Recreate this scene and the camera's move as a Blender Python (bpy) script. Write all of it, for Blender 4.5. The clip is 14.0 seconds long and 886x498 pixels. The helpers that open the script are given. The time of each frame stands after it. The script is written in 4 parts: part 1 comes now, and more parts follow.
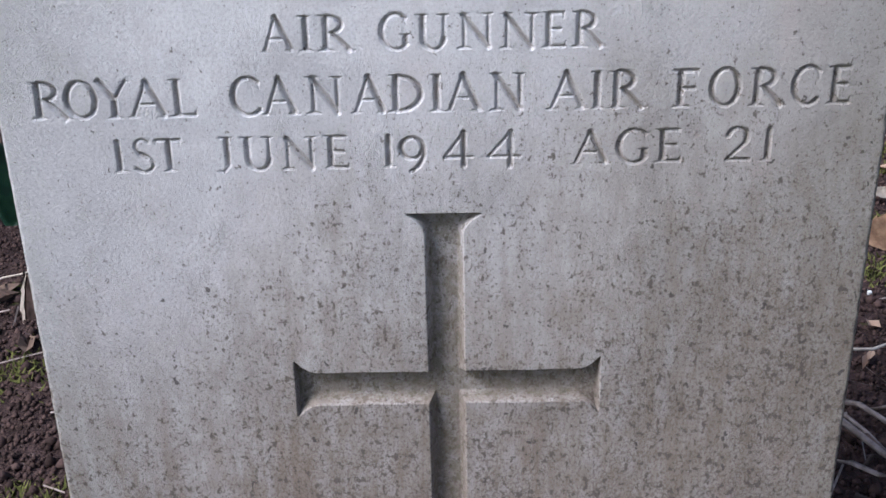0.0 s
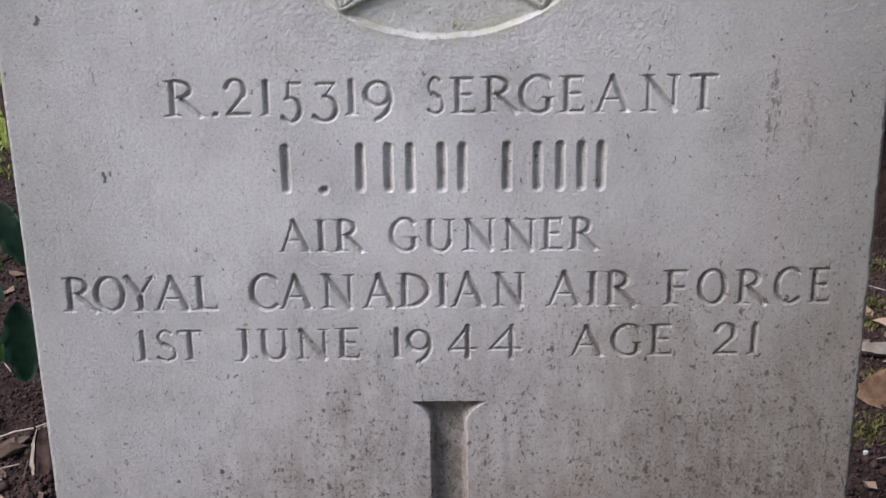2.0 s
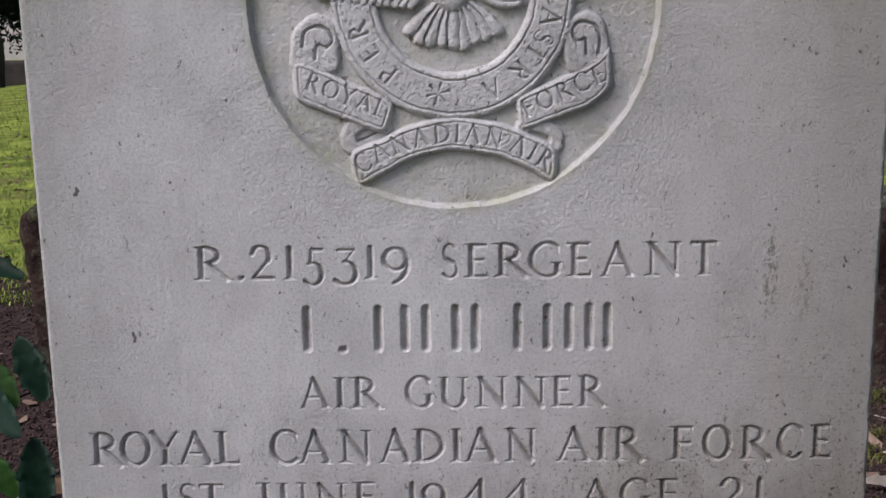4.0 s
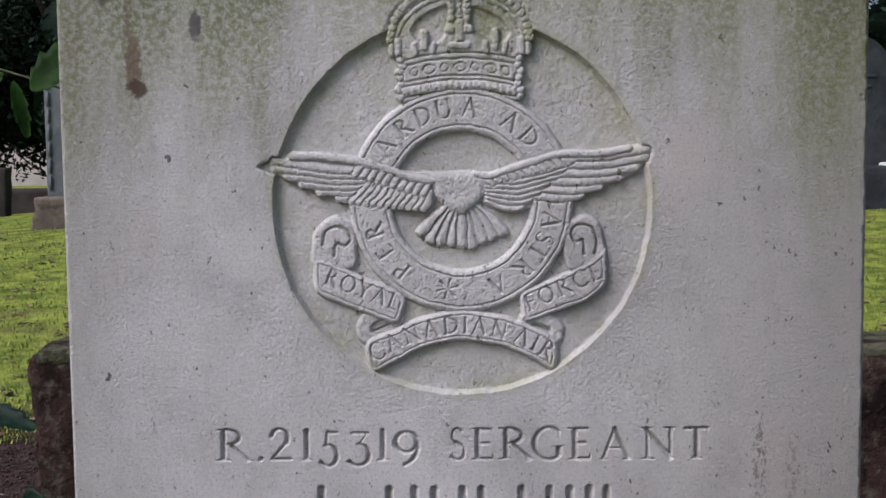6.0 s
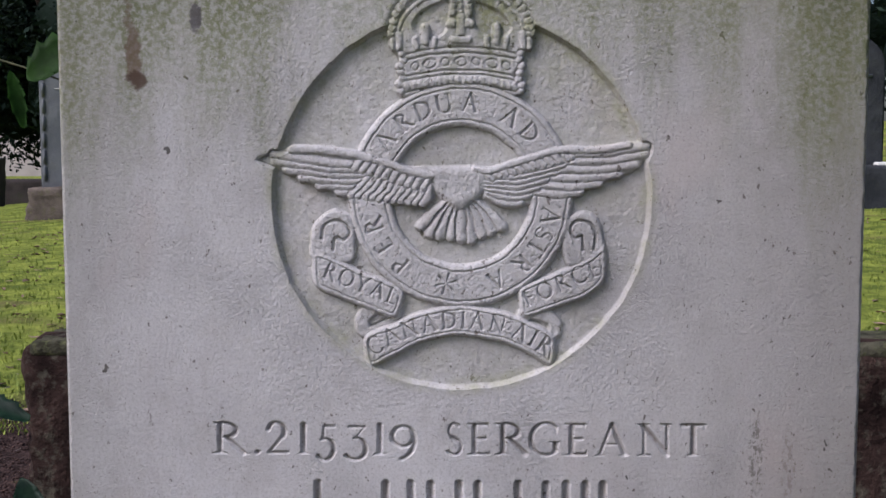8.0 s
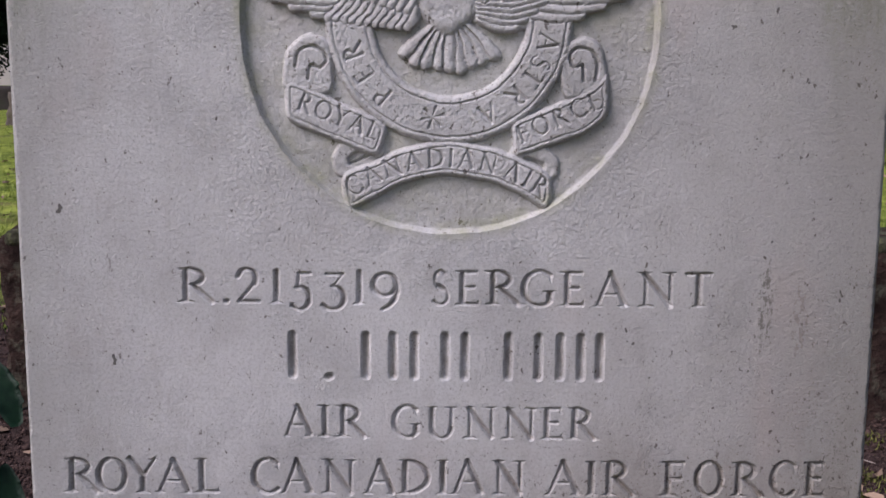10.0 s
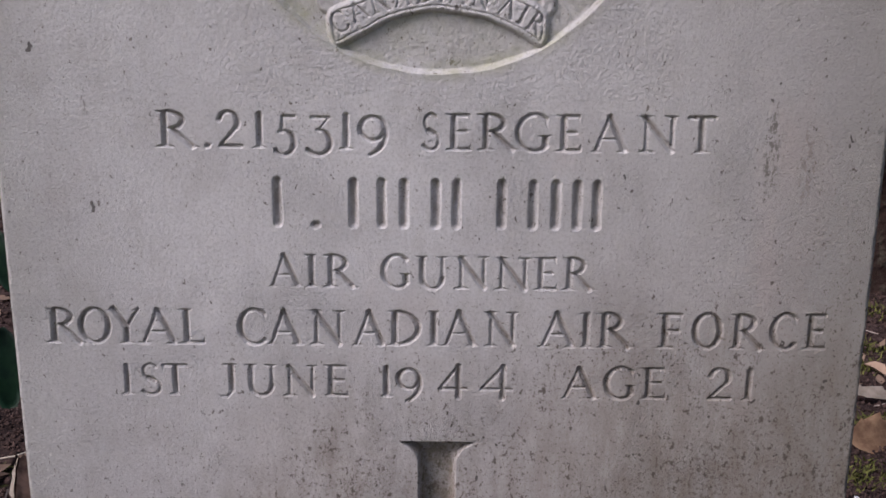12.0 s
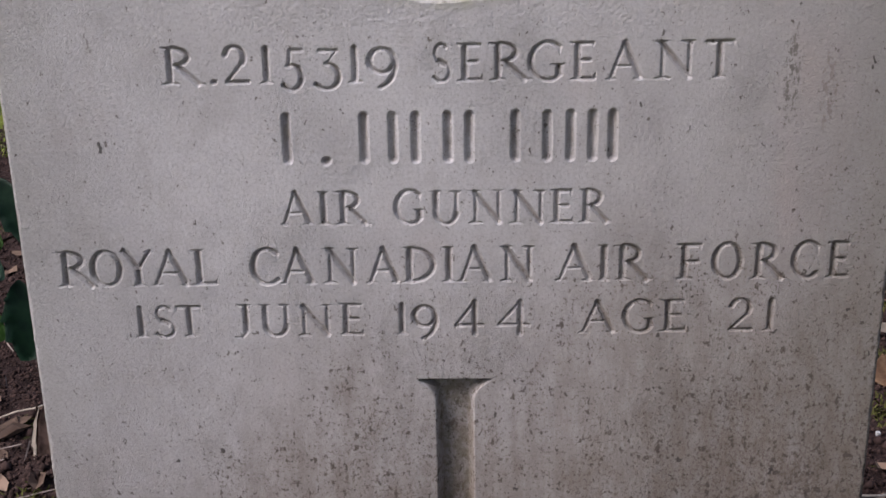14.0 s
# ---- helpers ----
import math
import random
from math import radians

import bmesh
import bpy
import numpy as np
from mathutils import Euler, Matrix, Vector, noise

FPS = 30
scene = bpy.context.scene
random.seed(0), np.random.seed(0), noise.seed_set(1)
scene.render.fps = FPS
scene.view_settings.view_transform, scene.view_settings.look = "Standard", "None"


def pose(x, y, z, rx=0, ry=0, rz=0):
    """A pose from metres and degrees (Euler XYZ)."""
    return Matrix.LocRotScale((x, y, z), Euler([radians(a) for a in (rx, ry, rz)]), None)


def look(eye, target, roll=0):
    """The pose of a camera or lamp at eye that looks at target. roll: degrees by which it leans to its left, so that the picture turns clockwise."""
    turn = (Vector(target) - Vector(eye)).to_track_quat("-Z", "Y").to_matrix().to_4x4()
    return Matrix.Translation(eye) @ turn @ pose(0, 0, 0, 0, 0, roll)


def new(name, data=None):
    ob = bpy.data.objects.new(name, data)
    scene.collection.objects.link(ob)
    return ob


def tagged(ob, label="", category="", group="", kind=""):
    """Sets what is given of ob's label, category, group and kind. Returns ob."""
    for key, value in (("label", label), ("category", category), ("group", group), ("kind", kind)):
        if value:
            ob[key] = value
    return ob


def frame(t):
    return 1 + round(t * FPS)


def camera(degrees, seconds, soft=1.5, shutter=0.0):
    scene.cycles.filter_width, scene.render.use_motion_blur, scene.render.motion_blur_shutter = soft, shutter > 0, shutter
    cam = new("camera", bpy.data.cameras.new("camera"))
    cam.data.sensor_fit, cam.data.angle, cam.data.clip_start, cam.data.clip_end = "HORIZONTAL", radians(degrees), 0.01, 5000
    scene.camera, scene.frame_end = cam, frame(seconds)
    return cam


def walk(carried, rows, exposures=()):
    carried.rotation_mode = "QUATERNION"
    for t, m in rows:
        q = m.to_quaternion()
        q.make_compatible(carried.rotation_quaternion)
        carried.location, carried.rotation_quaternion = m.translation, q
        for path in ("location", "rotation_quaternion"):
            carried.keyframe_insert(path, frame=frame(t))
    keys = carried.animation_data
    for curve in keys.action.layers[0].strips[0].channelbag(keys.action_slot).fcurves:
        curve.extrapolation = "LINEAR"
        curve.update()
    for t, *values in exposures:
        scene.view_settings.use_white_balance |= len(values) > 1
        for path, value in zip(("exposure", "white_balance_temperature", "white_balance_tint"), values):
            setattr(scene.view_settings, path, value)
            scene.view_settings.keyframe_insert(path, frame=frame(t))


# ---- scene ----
cam = camera(44.0, 14.0)
PATH = [
    (0, (0.0117, -0.4537, 0.4507), (-0.0347, 1.3776, -0.3520), -1.26),
    (0.5, (0.0112, -0.4611, 0.4688), (-0.0383, 1.4027, -0.2551), -1.14),
    (1, (0.0102, -0.4639, 0.4741), (-0.0394, 1.4095, -0.2243), -0.91),
    (1.5, (0.0102, -0.4663, 0.4782), (-0.0355, 1.4208, -0.1826), -0.90),
    (2, (0.0111, -0.4717, 0.4883), (-0.0363, 1.4403, -0.0966), -0.91),
    (2.5, (0.0105, -0.4754, 0.4958), (-0.0415, 1.4521, -0.0350), -1.02),
    (2.7, (0.0099, -0.4764, 0.4988), (-0.0467, 1.4569, -0.0103), -1.19),
    (4.8, (0.0072, -0.5022, 0.5260), (-0.0577, 1.4756, 0.2358), -0.55),
    (5, (0.0063, -0.5054, 0.5302), (-0.0559, 1.4762, 0.2669), -0.31),
    (5.5, (0.0061, -0.5144, 0.5407), (-0.0503, 1.4752, 0.3453), -0.57),
    (6, (0.0052, -0.5230, 0.5485), (-0.0482, 1.4704, 0.3947), -0.66),
    (6.5, (0.0007, -0.5264, 0.5522), (-0.0466, 1.4679, 0.4086), -0.41),
    (7, (0.0007, -0.5283, 0.5540), (-0.0434, 1.4661, 0.4117), -0.22),
    (7.2, (0.0008, -0.5281, 0.5535), (-0.0429, 1.4663, 0.4096), -0.20),
    (9.3, (0.0060, -0.4977, 0.5236), (-0.0290, 1.4875, 0.2839), 0.38),
    (9.5, (0.0052, -0.4923, 0.5175), (-0.0258, 1.4908, 0.2594), 0.40),
    (10, (0.0028, -0.4815, 0.5080), (-0.0162, 1.4931, 0.1909), 0.44),
    (10.5, (0.0059, -0.4754, 0.5012), (-0.0288, 1.4893, 0.1284), 0.53),
    (11, (0.0064, -0.4701, 0.4922), (-0.0324, 1.4849, 0.0719), 0.34),
    (11.5, (0.0069, -0.4662, 0.4910), (-0.0255, 1.4736, 0.0050), 0.48),
    (12, (0.0103, -0.4643, 0.4889), (-0.0210, 1.4640, -0.0407), 0.49),
    (12.5, (0.0109, -0.4622, 0.4875), (-0.0137, 1.4584, -0.0703), 0.78),
    (13, (0.0124, -0.4597, 0.4839), (-0.0154, 1.4538, -0.0970), 0.55),
    (13.5, (0.0111, -0.4596, 0.4824), (-0.0347, 1.4484, -0.1155), -0.17),
    (14, (0.0107, -0.4585, 0.4797), (-0.0483, 1.4437, -0.1351), -1.02),
]
STOPS = [(0.0, 0.54, 5700, 9), (0.5, 0.38, 5850, 9), (1.5, 0.23, 6030, 11), (2.7, 0.0, 6170, 12), (5.0, -0.13, 6210, 13), (7.2, -0.12, 6050, 15), (9.3, -0.13, 6110, 18), (11.0, -0.14, 6260, 18), (12.5, -0.16, 6350, 17), (14.0, -0.17, 6370, 16)]
walk(cam, [(t, look(eye, target, roll)) for t, eye, target, roll in PATH], STOPS)

# world and sun: a bright, thinly clouded day, the light from above and from the stone's left
world = bpy.data.worlds.new("sky")
scene.world = world
world.use_nodes = True
wn = world.node_tree
sky = wn.nodes.new("ShaderNodeTexSky")
sky.sky_type, sky.sun_disc = "NISHITA", False
sky.sun_elevation, sky.sun_rotation = radians(46), radians(238)
sky.air_density, sky.dust_density, sky.ozone_density = 1.0, 4.0, 1.0
wn.links.new(sky.outputs[0], wn.nodes["Background"].inputs[0])
wn.nodes["Background"].inputs[1].default_value = 0.11
sun = new("sun", bpy.data.lights.new("sun", "SUN"))
sun.data.energy, sun.data.angle, sun.data.color = 3.15, radians(30), (1.0, 0.965, 0.95)
sun.matrix_world = look((-0.64 * 5, -0.40 * 5, 0.84 * 5), (0, 0, 0))


# ---- materials ----
class Nodes:
    """A small hand for node trees: every call makes a node and returns its output."""

    def __init__(self, name, rough=0.9, spec=0.2):
        self.mat = bpy.data.materials.new(name)
        self.mat.use_nodes = True
        self.nt = self.mat.node_tree
        self.bsdf = self.nt.nodes["Principled BSDF"]
        self.bsdf.inputs["Roughness"].default_value = rough
        self.bsdf.inputs["Specular IOR Level"].default_value = spec
        self.pos = self.nt.nodes.new("ShaderNodeNewGeometry").outputs["Position"]

    def put(self, socket, value):
        if hasattr(value, "is_linked"):
            self.nt.links.new(value, socket)
        else:
            socket.default_value = value

    def math(self, op, a, b=0.0, clamp=False):
        n = self.nt.nodes.new("ShaderNodeMath")
        n.operation, n.use_clamp = op, clamp
        self.put(n.inputs[0], a), self.put(n.inputs[1], b)
        return n.outputs[0]

    def scaled(self, s, off=(0, 0, 0)):
        n = self.nt.nodes.new("ShaderNodeMapping")
        self.put(n.inputs[0], self.pos)
        n.inputs["Scale"].default_value, n.inputs["Location"].default_value = s, off
        return n.outputs[0]

    def noise(self, scale, detail=3.0, rough=0.55, stretch=(1, 1, 1), off=(0, 0, 0)):
        n = self.nt.nodes.new("ShaderNodeTexNoise")
        self.put(n.inputs["Vector"], self.scaled(stretch, off))
        n.inputs["Scale"].default_value, n.inputs["Detail"].default_value, n.inputs["Roughness"].default_value = scale, detail, rough
        return n.outputs[0]

    def cells(self, scale, stretch=(1, 1, 1), off=(0, 0, 0)):
        n = self.nt.nodes.new("ShaderNodeTexVoronoi")
        self.put(n.inputs["Vector"], self.scaled(stretch, off))
        n.inputs["Scale"].default_value = scale
        return n.outputs["Distance"]

    def dots(self, scale, density, radius, stretch=(1, 1, 1), off=(0, 0, 0), ragged=0.35):
        """Ragged spots: one to a cell, in the share of the cells that density gives."""
        n = self.nt.nodes.new("ShaderNodeTexVoronoi")
        at = self.nt.nodes.new("ShaderNodeVectorMath")
        wob = self.nt.nodes.new("ShaderNodeTexNoise")
        self.put(wob.inputs["Vector"], self.pos)
        wob.inputs["Scale"].default_value = scale * 2.2
        shift = self.nt.nodes.new("ShaderNodeVectorMath")
        shift.operation = "MULTIPLY_ADD"
        self.put(shift.inputs[0], wob.outputs["Color"])
        shift.inputs[1].default_value, shift.inputs[2].default_value = (ragged / scale,) * 3, off
        self.put(at.inputs[0], self.scaled(stretch)), self.put(at.inputs[1], shift.outputs[0])
        flat, lay = self.nt.nodes.new("ShaderNodeSeparateXYZ"), self.nt.nodes.new("ShaderNodeCombineXYZ")
        self.put(flat.inputs[0], at.outputs[0])
        self.put(lay.inputs[0], flat.outputs[0]), self.put(lay.inputs[1], flat.outputs[2])
        n.voronoi_dimensions = "2D"
        self.put(n.inputs["Vector"], lay.outputs[0])
        n.inputs["Scale"].default_value = scale
        sep = self.nt.nodes.new("ShaderNodeSeparateColor")
        self.put(sep.inputs[0], n.outputs["Color"])
        size = self.math("MULTIPLY", self.math("ADD", self.math("MULTIPLY", sep.outputs[1], 0.7), 0.45), radius)
        near = self.math("SUBTRACT", size, n.outputs["Distance"])
        spot = self.ramp(near, 0.0, radius * 0.35)
        return self.math("MULTIPLY", spot, self.math("LESS_THAN", sep.outputs[0], density))

    def ramp(self, v, lo, hi):
        """0 below lo, 1 above hi (or the other way round), smooth."""
        n = self.nt.nodes.new("ShaderNodeMapRange")
        n.interpolation_type = "SMOOTHSTEP"
        flip = lo > hi
        self.put(n.inputs[0], v)
        n.inputs[1].default_value, n.inputs[2].default_value = min(lo, hi), max(lo, hi)
        n.inputs[3].default_value, n.inputs[4].default_value = (1, 0) if flip else (0, 1)
        return n.outputs[0]

    def axes(self):
        n = self.nt.nodes.new("ShaderNodeSeparateXYZ")
        self.put(n.inputs[0], self.pos)
        return n.outputs

    def mix(self, f, a, b):
        n = self.nt.nodes.new("ShaderNodeMix")
        n.data_type = "RGBA"
        self.put(n.inputs[0], f)
        for s, v in ((n.inputs[6], a), (n.inputs[7], b)):
            self.put(s, v if hasattr(v, "is_linked") else (*v, 1))
        return n.outputs[2]

    def random(self):
        return self.nt.nodes.new("ShaderNodeObjectInfo").outputs["Random"]

    def island(self):
        return self.nt.nodes.new("ShaderNodeNewGeometry").outputs["Random Per Island"]

    def bump(self, height, strength, distance, under=None):
        n = self.nt.nodes.new("ShaderNodeBump")
        n.inputs["Strength"].default_value, n.inputs["Distance"].default_value = strength, distance
        self.put(n.inputs["Height"], height)
        if under is not None:
            self.put(n.inputs["Normal"], under)
        return n.outputs[0]

    def done(self, colour, normal=None):
        self.put(self.bsdf.inputs["Base Color"], colour)
        if normal is not None:
            self.put(self.bsdf.inputs["Normal"], normal)
        return self.mat


def limestone():
    m = Nodes("portland_limestone", 0.92, 0.15)
    x, y, z = m.axes()
    mul, add = (lambda a, b: m.math("MULTIPLY", a, b)), (lambda a, b: m.math("ADD", a, b))
    mottled = m.noise(9, 5, 0.6)
    grain = m.noise(700, 3, 0.7)
    col = m.mix(m.ramp(mottled, 0.3, 0.7), (0.545, 0.53, 0.545), (0.66, 0.645, 0.665))
    col = m.mix(mul(m.ramp(grain, 0.42, 0.70), 0.5), col, (0.38, 0.365, 0.37))
    col = m.mix(mul(m.ramp(m.noise(52, 5, 0.75, (1, 1, 0.55), (7, 3, 3)), 0.45, 0.68), 0.32), col, (0.40, 0.38, 0.375))
    col = m.mix(mul(m.ramp(m.noise(130, 4, 0.7, (1, 1, 0.8), (2, 5, 3)), 0.55, 0.70), 0.30), col, (0.72, 0.71, 0.73))
    # lower half: warm grime in clouds and faint runs, plus painted light falloff
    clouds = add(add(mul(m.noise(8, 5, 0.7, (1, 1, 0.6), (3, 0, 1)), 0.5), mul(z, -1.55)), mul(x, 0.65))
    grime_and_falloff = m.ramp(clouds, -0.32, 0.08)
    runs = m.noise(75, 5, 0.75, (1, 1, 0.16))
    grime_and_falloff = mul(grime_and_falloff, add(mul(m.ramp(runs, 0.3, 0.7), 0.45), 0.6))
    col = m.mix(mul(grime_and_falloff, 0.92), col, (0.225, 0.178, 0.140))
    # grey-green soiling towards both edges
    side = add(m.math("ABSOLUTE", x), mul(m.noise(14, 4, 0.65, (1, 1, 0.5)), 0.10))
    col = m.mix(mul(m.ramp(side, 0.19, 0.25), 0.28), col, (0.27, 0.265, 0.225))
    # darker brown-grey tone towards the right edge
    col = m.mix(mul(m.ramp(add(x, mul(m.noise(9, 3), 0.15)), 0.08, 0.25), 0.42), col, (0.30, 0.275, 0.25))
    # pinkish patches
    col = m.mix(mul(m.ramp(m.noise(16, 3, 0.6, (1, 1, 0.5), (5, 2, 2)), 0.55, 0.75), 0.35), col, (0.52, 0.43, 0.41))
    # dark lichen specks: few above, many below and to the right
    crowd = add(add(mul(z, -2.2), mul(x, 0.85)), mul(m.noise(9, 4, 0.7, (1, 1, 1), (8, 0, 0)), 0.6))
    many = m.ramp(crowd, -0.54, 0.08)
    # brown mottle that also darkens the face broadly below and to the right
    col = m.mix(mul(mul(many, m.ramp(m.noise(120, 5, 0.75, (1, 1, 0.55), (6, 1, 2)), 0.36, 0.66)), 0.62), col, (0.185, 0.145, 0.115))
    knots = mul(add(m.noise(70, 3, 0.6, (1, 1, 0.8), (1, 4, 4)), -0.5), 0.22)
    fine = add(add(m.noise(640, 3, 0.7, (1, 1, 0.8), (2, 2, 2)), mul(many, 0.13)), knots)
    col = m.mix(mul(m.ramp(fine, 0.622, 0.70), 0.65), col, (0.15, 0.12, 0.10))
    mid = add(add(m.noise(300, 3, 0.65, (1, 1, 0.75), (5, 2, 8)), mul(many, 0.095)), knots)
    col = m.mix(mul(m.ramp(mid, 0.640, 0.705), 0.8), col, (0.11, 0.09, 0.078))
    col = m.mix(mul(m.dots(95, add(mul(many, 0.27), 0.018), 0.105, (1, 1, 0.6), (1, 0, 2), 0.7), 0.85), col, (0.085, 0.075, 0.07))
    # pale flecks
    col = m.mix(mul(m.ramp(m.noise(520, 3, 0.7, (1, 1, 1), (9, 1, 3)), 0.66, 0.74), 0.4), col, (0.76, 0.75, 0.76))
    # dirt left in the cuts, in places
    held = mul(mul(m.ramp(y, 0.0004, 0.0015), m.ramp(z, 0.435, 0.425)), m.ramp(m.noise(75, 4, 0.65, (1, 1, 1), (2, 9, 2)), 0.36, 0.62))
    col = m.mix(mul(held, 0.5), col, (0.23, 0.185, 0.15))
    # green algae running down from the top edge
    streak = add(mul(m.noise(26, 4, 0.65, (1, 1, 0.14), (1, 3, 0)), 0.30), z)
    edge = mul(m.ramp(m.math("ABSOLUTE", add(x, -0.02)), 0.06, 0.18), 0.05)
    algae = m.ramp(add(streak, edge), 0.715, 0.83)
    algae = mul(algae, add(mul(m.ramp(m.noise(330, 4, 0.7), 0.38, 0.60), 0.65), 0.35))
    col = m.mix(mul(algae, 0.85), col, m.mix(m.ramp(add(streak, edge), 0.78, 0.90), (0.20, 0.22, 0.095), (0.095, 0.115, 0.045)))
    right_algae = mul(m.ramp(x, 0.10, 0.17), m.ramp(add(z, mul(m.noise(20, 3, 0.6, (1, 1, 0.3)), 0.2)), 0.58, 0.72))
    col = m.mix(mul(right_algae, mul(m.ramp(m.noise(120, 5, 0.75, (1, 1, 0.5), (3, 3, 7)), 0.40, 0.62), 0.42)), col, (0.20, 0.20, 0.10))
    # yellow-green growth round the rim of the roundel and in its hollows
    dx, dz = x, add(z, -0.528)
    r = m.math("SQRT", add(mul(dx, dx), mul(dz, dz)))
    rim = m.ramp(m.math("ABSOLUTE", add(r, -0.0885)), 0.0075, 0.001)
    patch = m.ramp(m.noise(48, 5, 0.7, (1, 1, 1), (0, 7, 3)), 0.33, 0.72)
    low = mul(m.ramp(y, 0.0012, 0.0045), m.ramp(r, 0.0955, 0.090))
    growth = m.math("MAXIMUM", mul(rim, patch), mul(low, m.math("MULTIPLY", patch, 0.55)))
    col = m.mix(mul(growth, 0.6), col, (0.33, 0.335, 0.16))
    # moss in the bed of the cross, with part of its shadow painted in
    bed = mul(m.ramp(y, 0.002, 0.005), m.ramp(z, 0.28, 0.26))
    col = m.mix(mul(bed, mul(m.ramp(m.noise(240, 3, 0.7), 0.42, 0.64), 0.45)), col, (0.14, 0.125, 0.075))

    def blot(cx, cz, hx, hz, colour, k, c, rag=0.004, broken=False):
        ex = mul(add(add(x, -cx), mul(add(m.noise(160, 4, 0.7), -0.5), 2.5 * rag)), 1 / hx)
        ez = mul(add(add(z, -cz), mul(add(m.noise(160, 4, 0.7, (1, 1, 1), (9, 9, 9)), -0.5), 3 * rag)), 1 / hz)
        spot = m.ramp(add(mul(ex, ex), mul(ez, ez)), 1.15, 0.35)
        if broken:
            k = mul(m.ramp(m.noise(430, 3, 0.7, (1, 1, 0.6)), 0.47, 0.58), k)
        return m.mix(mul(spot, k), c, colour)

    col = blot(-0.1553, 0.598, 0.0042, 0.016, (0.16, 0.105, 0.075), 0.75, col)
    col = blot(-0.1575, 0.617, 0.0020, 0.014, (0.17, 0.13, 0.09), 0.6, col)
    col = blot(-0.1535, 0.5865, 0.0052, 0.005, (0.10, 0.065, 0.05), 0.9, col)
    col = blot(-0.1252, 0.6155, 0.0032, 0.008, (0.10, 0.09, 0.10), 0.85, col)
    col = blot(-0.1690, 0.636, 0.0050, 0.012, (0.08, 0.075, 0.065), 0.85, col)
    col = blot(-0.1510, 0.424, 0.0012, 0.009, (0.20, 0.18, 0.17), 0.6, col, 0.004, True)
    col = blot(0.1425, 0.406, 0.0036, 0.026, (0.20, 0.185, 0.165), 0.85, col, 0.006, True)
    col = blot(0.1585, 0.402, 0.0036, 0.022, (0.30, 0.26, 0.24), 0.7, col, 0.006, True)
    col = blot(0.107, 0.497, 0.0030, 0.014, (0.35, 0.33, 0.34), 0.5, col, 0.004, True)
    # relief: weathered grain, pits and shallow hollows
    n1 = m.bump(m.noise(60, 3, 0.5), 0.16, 0.003)
    decay = m.ramp(m.noise(13, 3, 0.6, (1, 1, 1), (3, 8, 1)), 0.45, 0.68)
    decay = m.math("MAXIMUM", decay, mul(m.ramp(m.math("ABSOLUTE", x), 0.10, 0.175), 0.85))
    n2 = m.bump(mul(m.noise(480, 6, 0.8), add(mul(decay, 0.7), 0.5)), 1.0, 0.0014, n1)
    pits = m.math("MAXIMUM", m.dots(210, add(mul(decay, 0.62), 0.06), 0.36, (0.75, 1, 1.2), (4, 0, 4), 0.8), m.dots(420, add(mul(decay, 0.3), 0.12), 0.33, (1, 1, 1), (2, 0, 6), 0.8))
    n3 = m.bump(pits, -1.0, 0.0030, n2)
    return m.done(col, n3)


def rough_stone(name, dark, light, growth, scale=14.0, k=0.5):
    m = Nodes(name, 0.95, 0.1)
    n = m.noise(scale, 5, 0.65)
    col = m.mix(m.ramp(n, 0.3, 0.7), dark, light)
    col = m.mix(m.math("MULTIPLY", m.ramp(m.noise(scale * 2.6, 4, 0.7, off=(4, 4, 4)), 0.5, 0.68), k), col, growth)
    return m.done(col, m.bump(m.noise(scale * 5, 4, 0.7), 0.6, 0.01, m.bump(n, 0.5, 0.03)))


def soil_and_turf():
    m = Nodes("soil_and_turf", 0.95, 0.12)
    x, y, z = m.axes()
    mul, add = (lambda a, b: m.math("MULTIPLY", a, b)), (lambda a, b: m.math("ADD", a, b))
    clod = m.noise(38, 5, 0.7)
    col = m.mix(m.ramp(clod, 0.3, 0.72), (0.020, 0.012, 0.011), (0.075, 0.048, 0.045))
    col = m.mix(mul(m.ramp(m.noise(170, 3, 0.7), 0.58, 0.72), 0.6), col, (0.20, 0.15, 0.14))
    tuft = m.ramp(add(m.noise(9, 4, 0.65, off=(2, 0, 0)), mul(m.noise(90, 3), 0.2)), 0.74, 0.82)
    col = m.mix(mul(tuft, 0.75), col, (0.10, 0.115, 0.03))
    turf = m.ramp(add(y, mul(m.noise(5, 4, 0.7), 0.7)), 2.02, 2.25)
    away = m.math("MAXIMUM", m.ramp(add(m.math("ABSOLUTE", x), mul(m.noise(4, 4, 0.7), 0.8)), 2.5, 2.8), m.ramp(add(y, mul(m.noise(4, 4, 0.7), 0.8)), -0.9, -1.2))
    turf = m.math("MAXIMUM", turf, away)
    green = m.mix(m.ramp(m.noise(8, 5, 0.7, off=(1, 5, 0)), 0.35, 0.68), (0.10, 0.135, 0.024), (0.30, 0.35, 0.065))
    green = m.mix(m.ramp(m.noise(2.2, 3, 0.6, (0.5, 1, 1)), 0.54, 0.72), green, (0.16, 0.125, 0.065))
    col = m.mix(turf, col, green)
    return m.done(col, m.bump(m.noise(240, 4, 0.7), 0.7, 0.004, m.bump(clod, 0.7, 0.02)))


def plain(name, a, b, scale, rough=0.8, spec=0.3, bump=0.3, dist=0.002, per_island=False, cloudy=0.5):
    m = Nodes(name, rough, spec)
    f = m.ramp(m.noise(scale, 4, 0.65), 0.3, 0.7)
    if per_island:
        f = m.math("ADD", m.math("MULTIPLY", m.island(), 1 - cloudy), m.math("MULTIPLY", f, cloudy))
    return m.done(m.mix(f, a, b), m.bump(m.noise(scale * 4, 3), bump, dist))


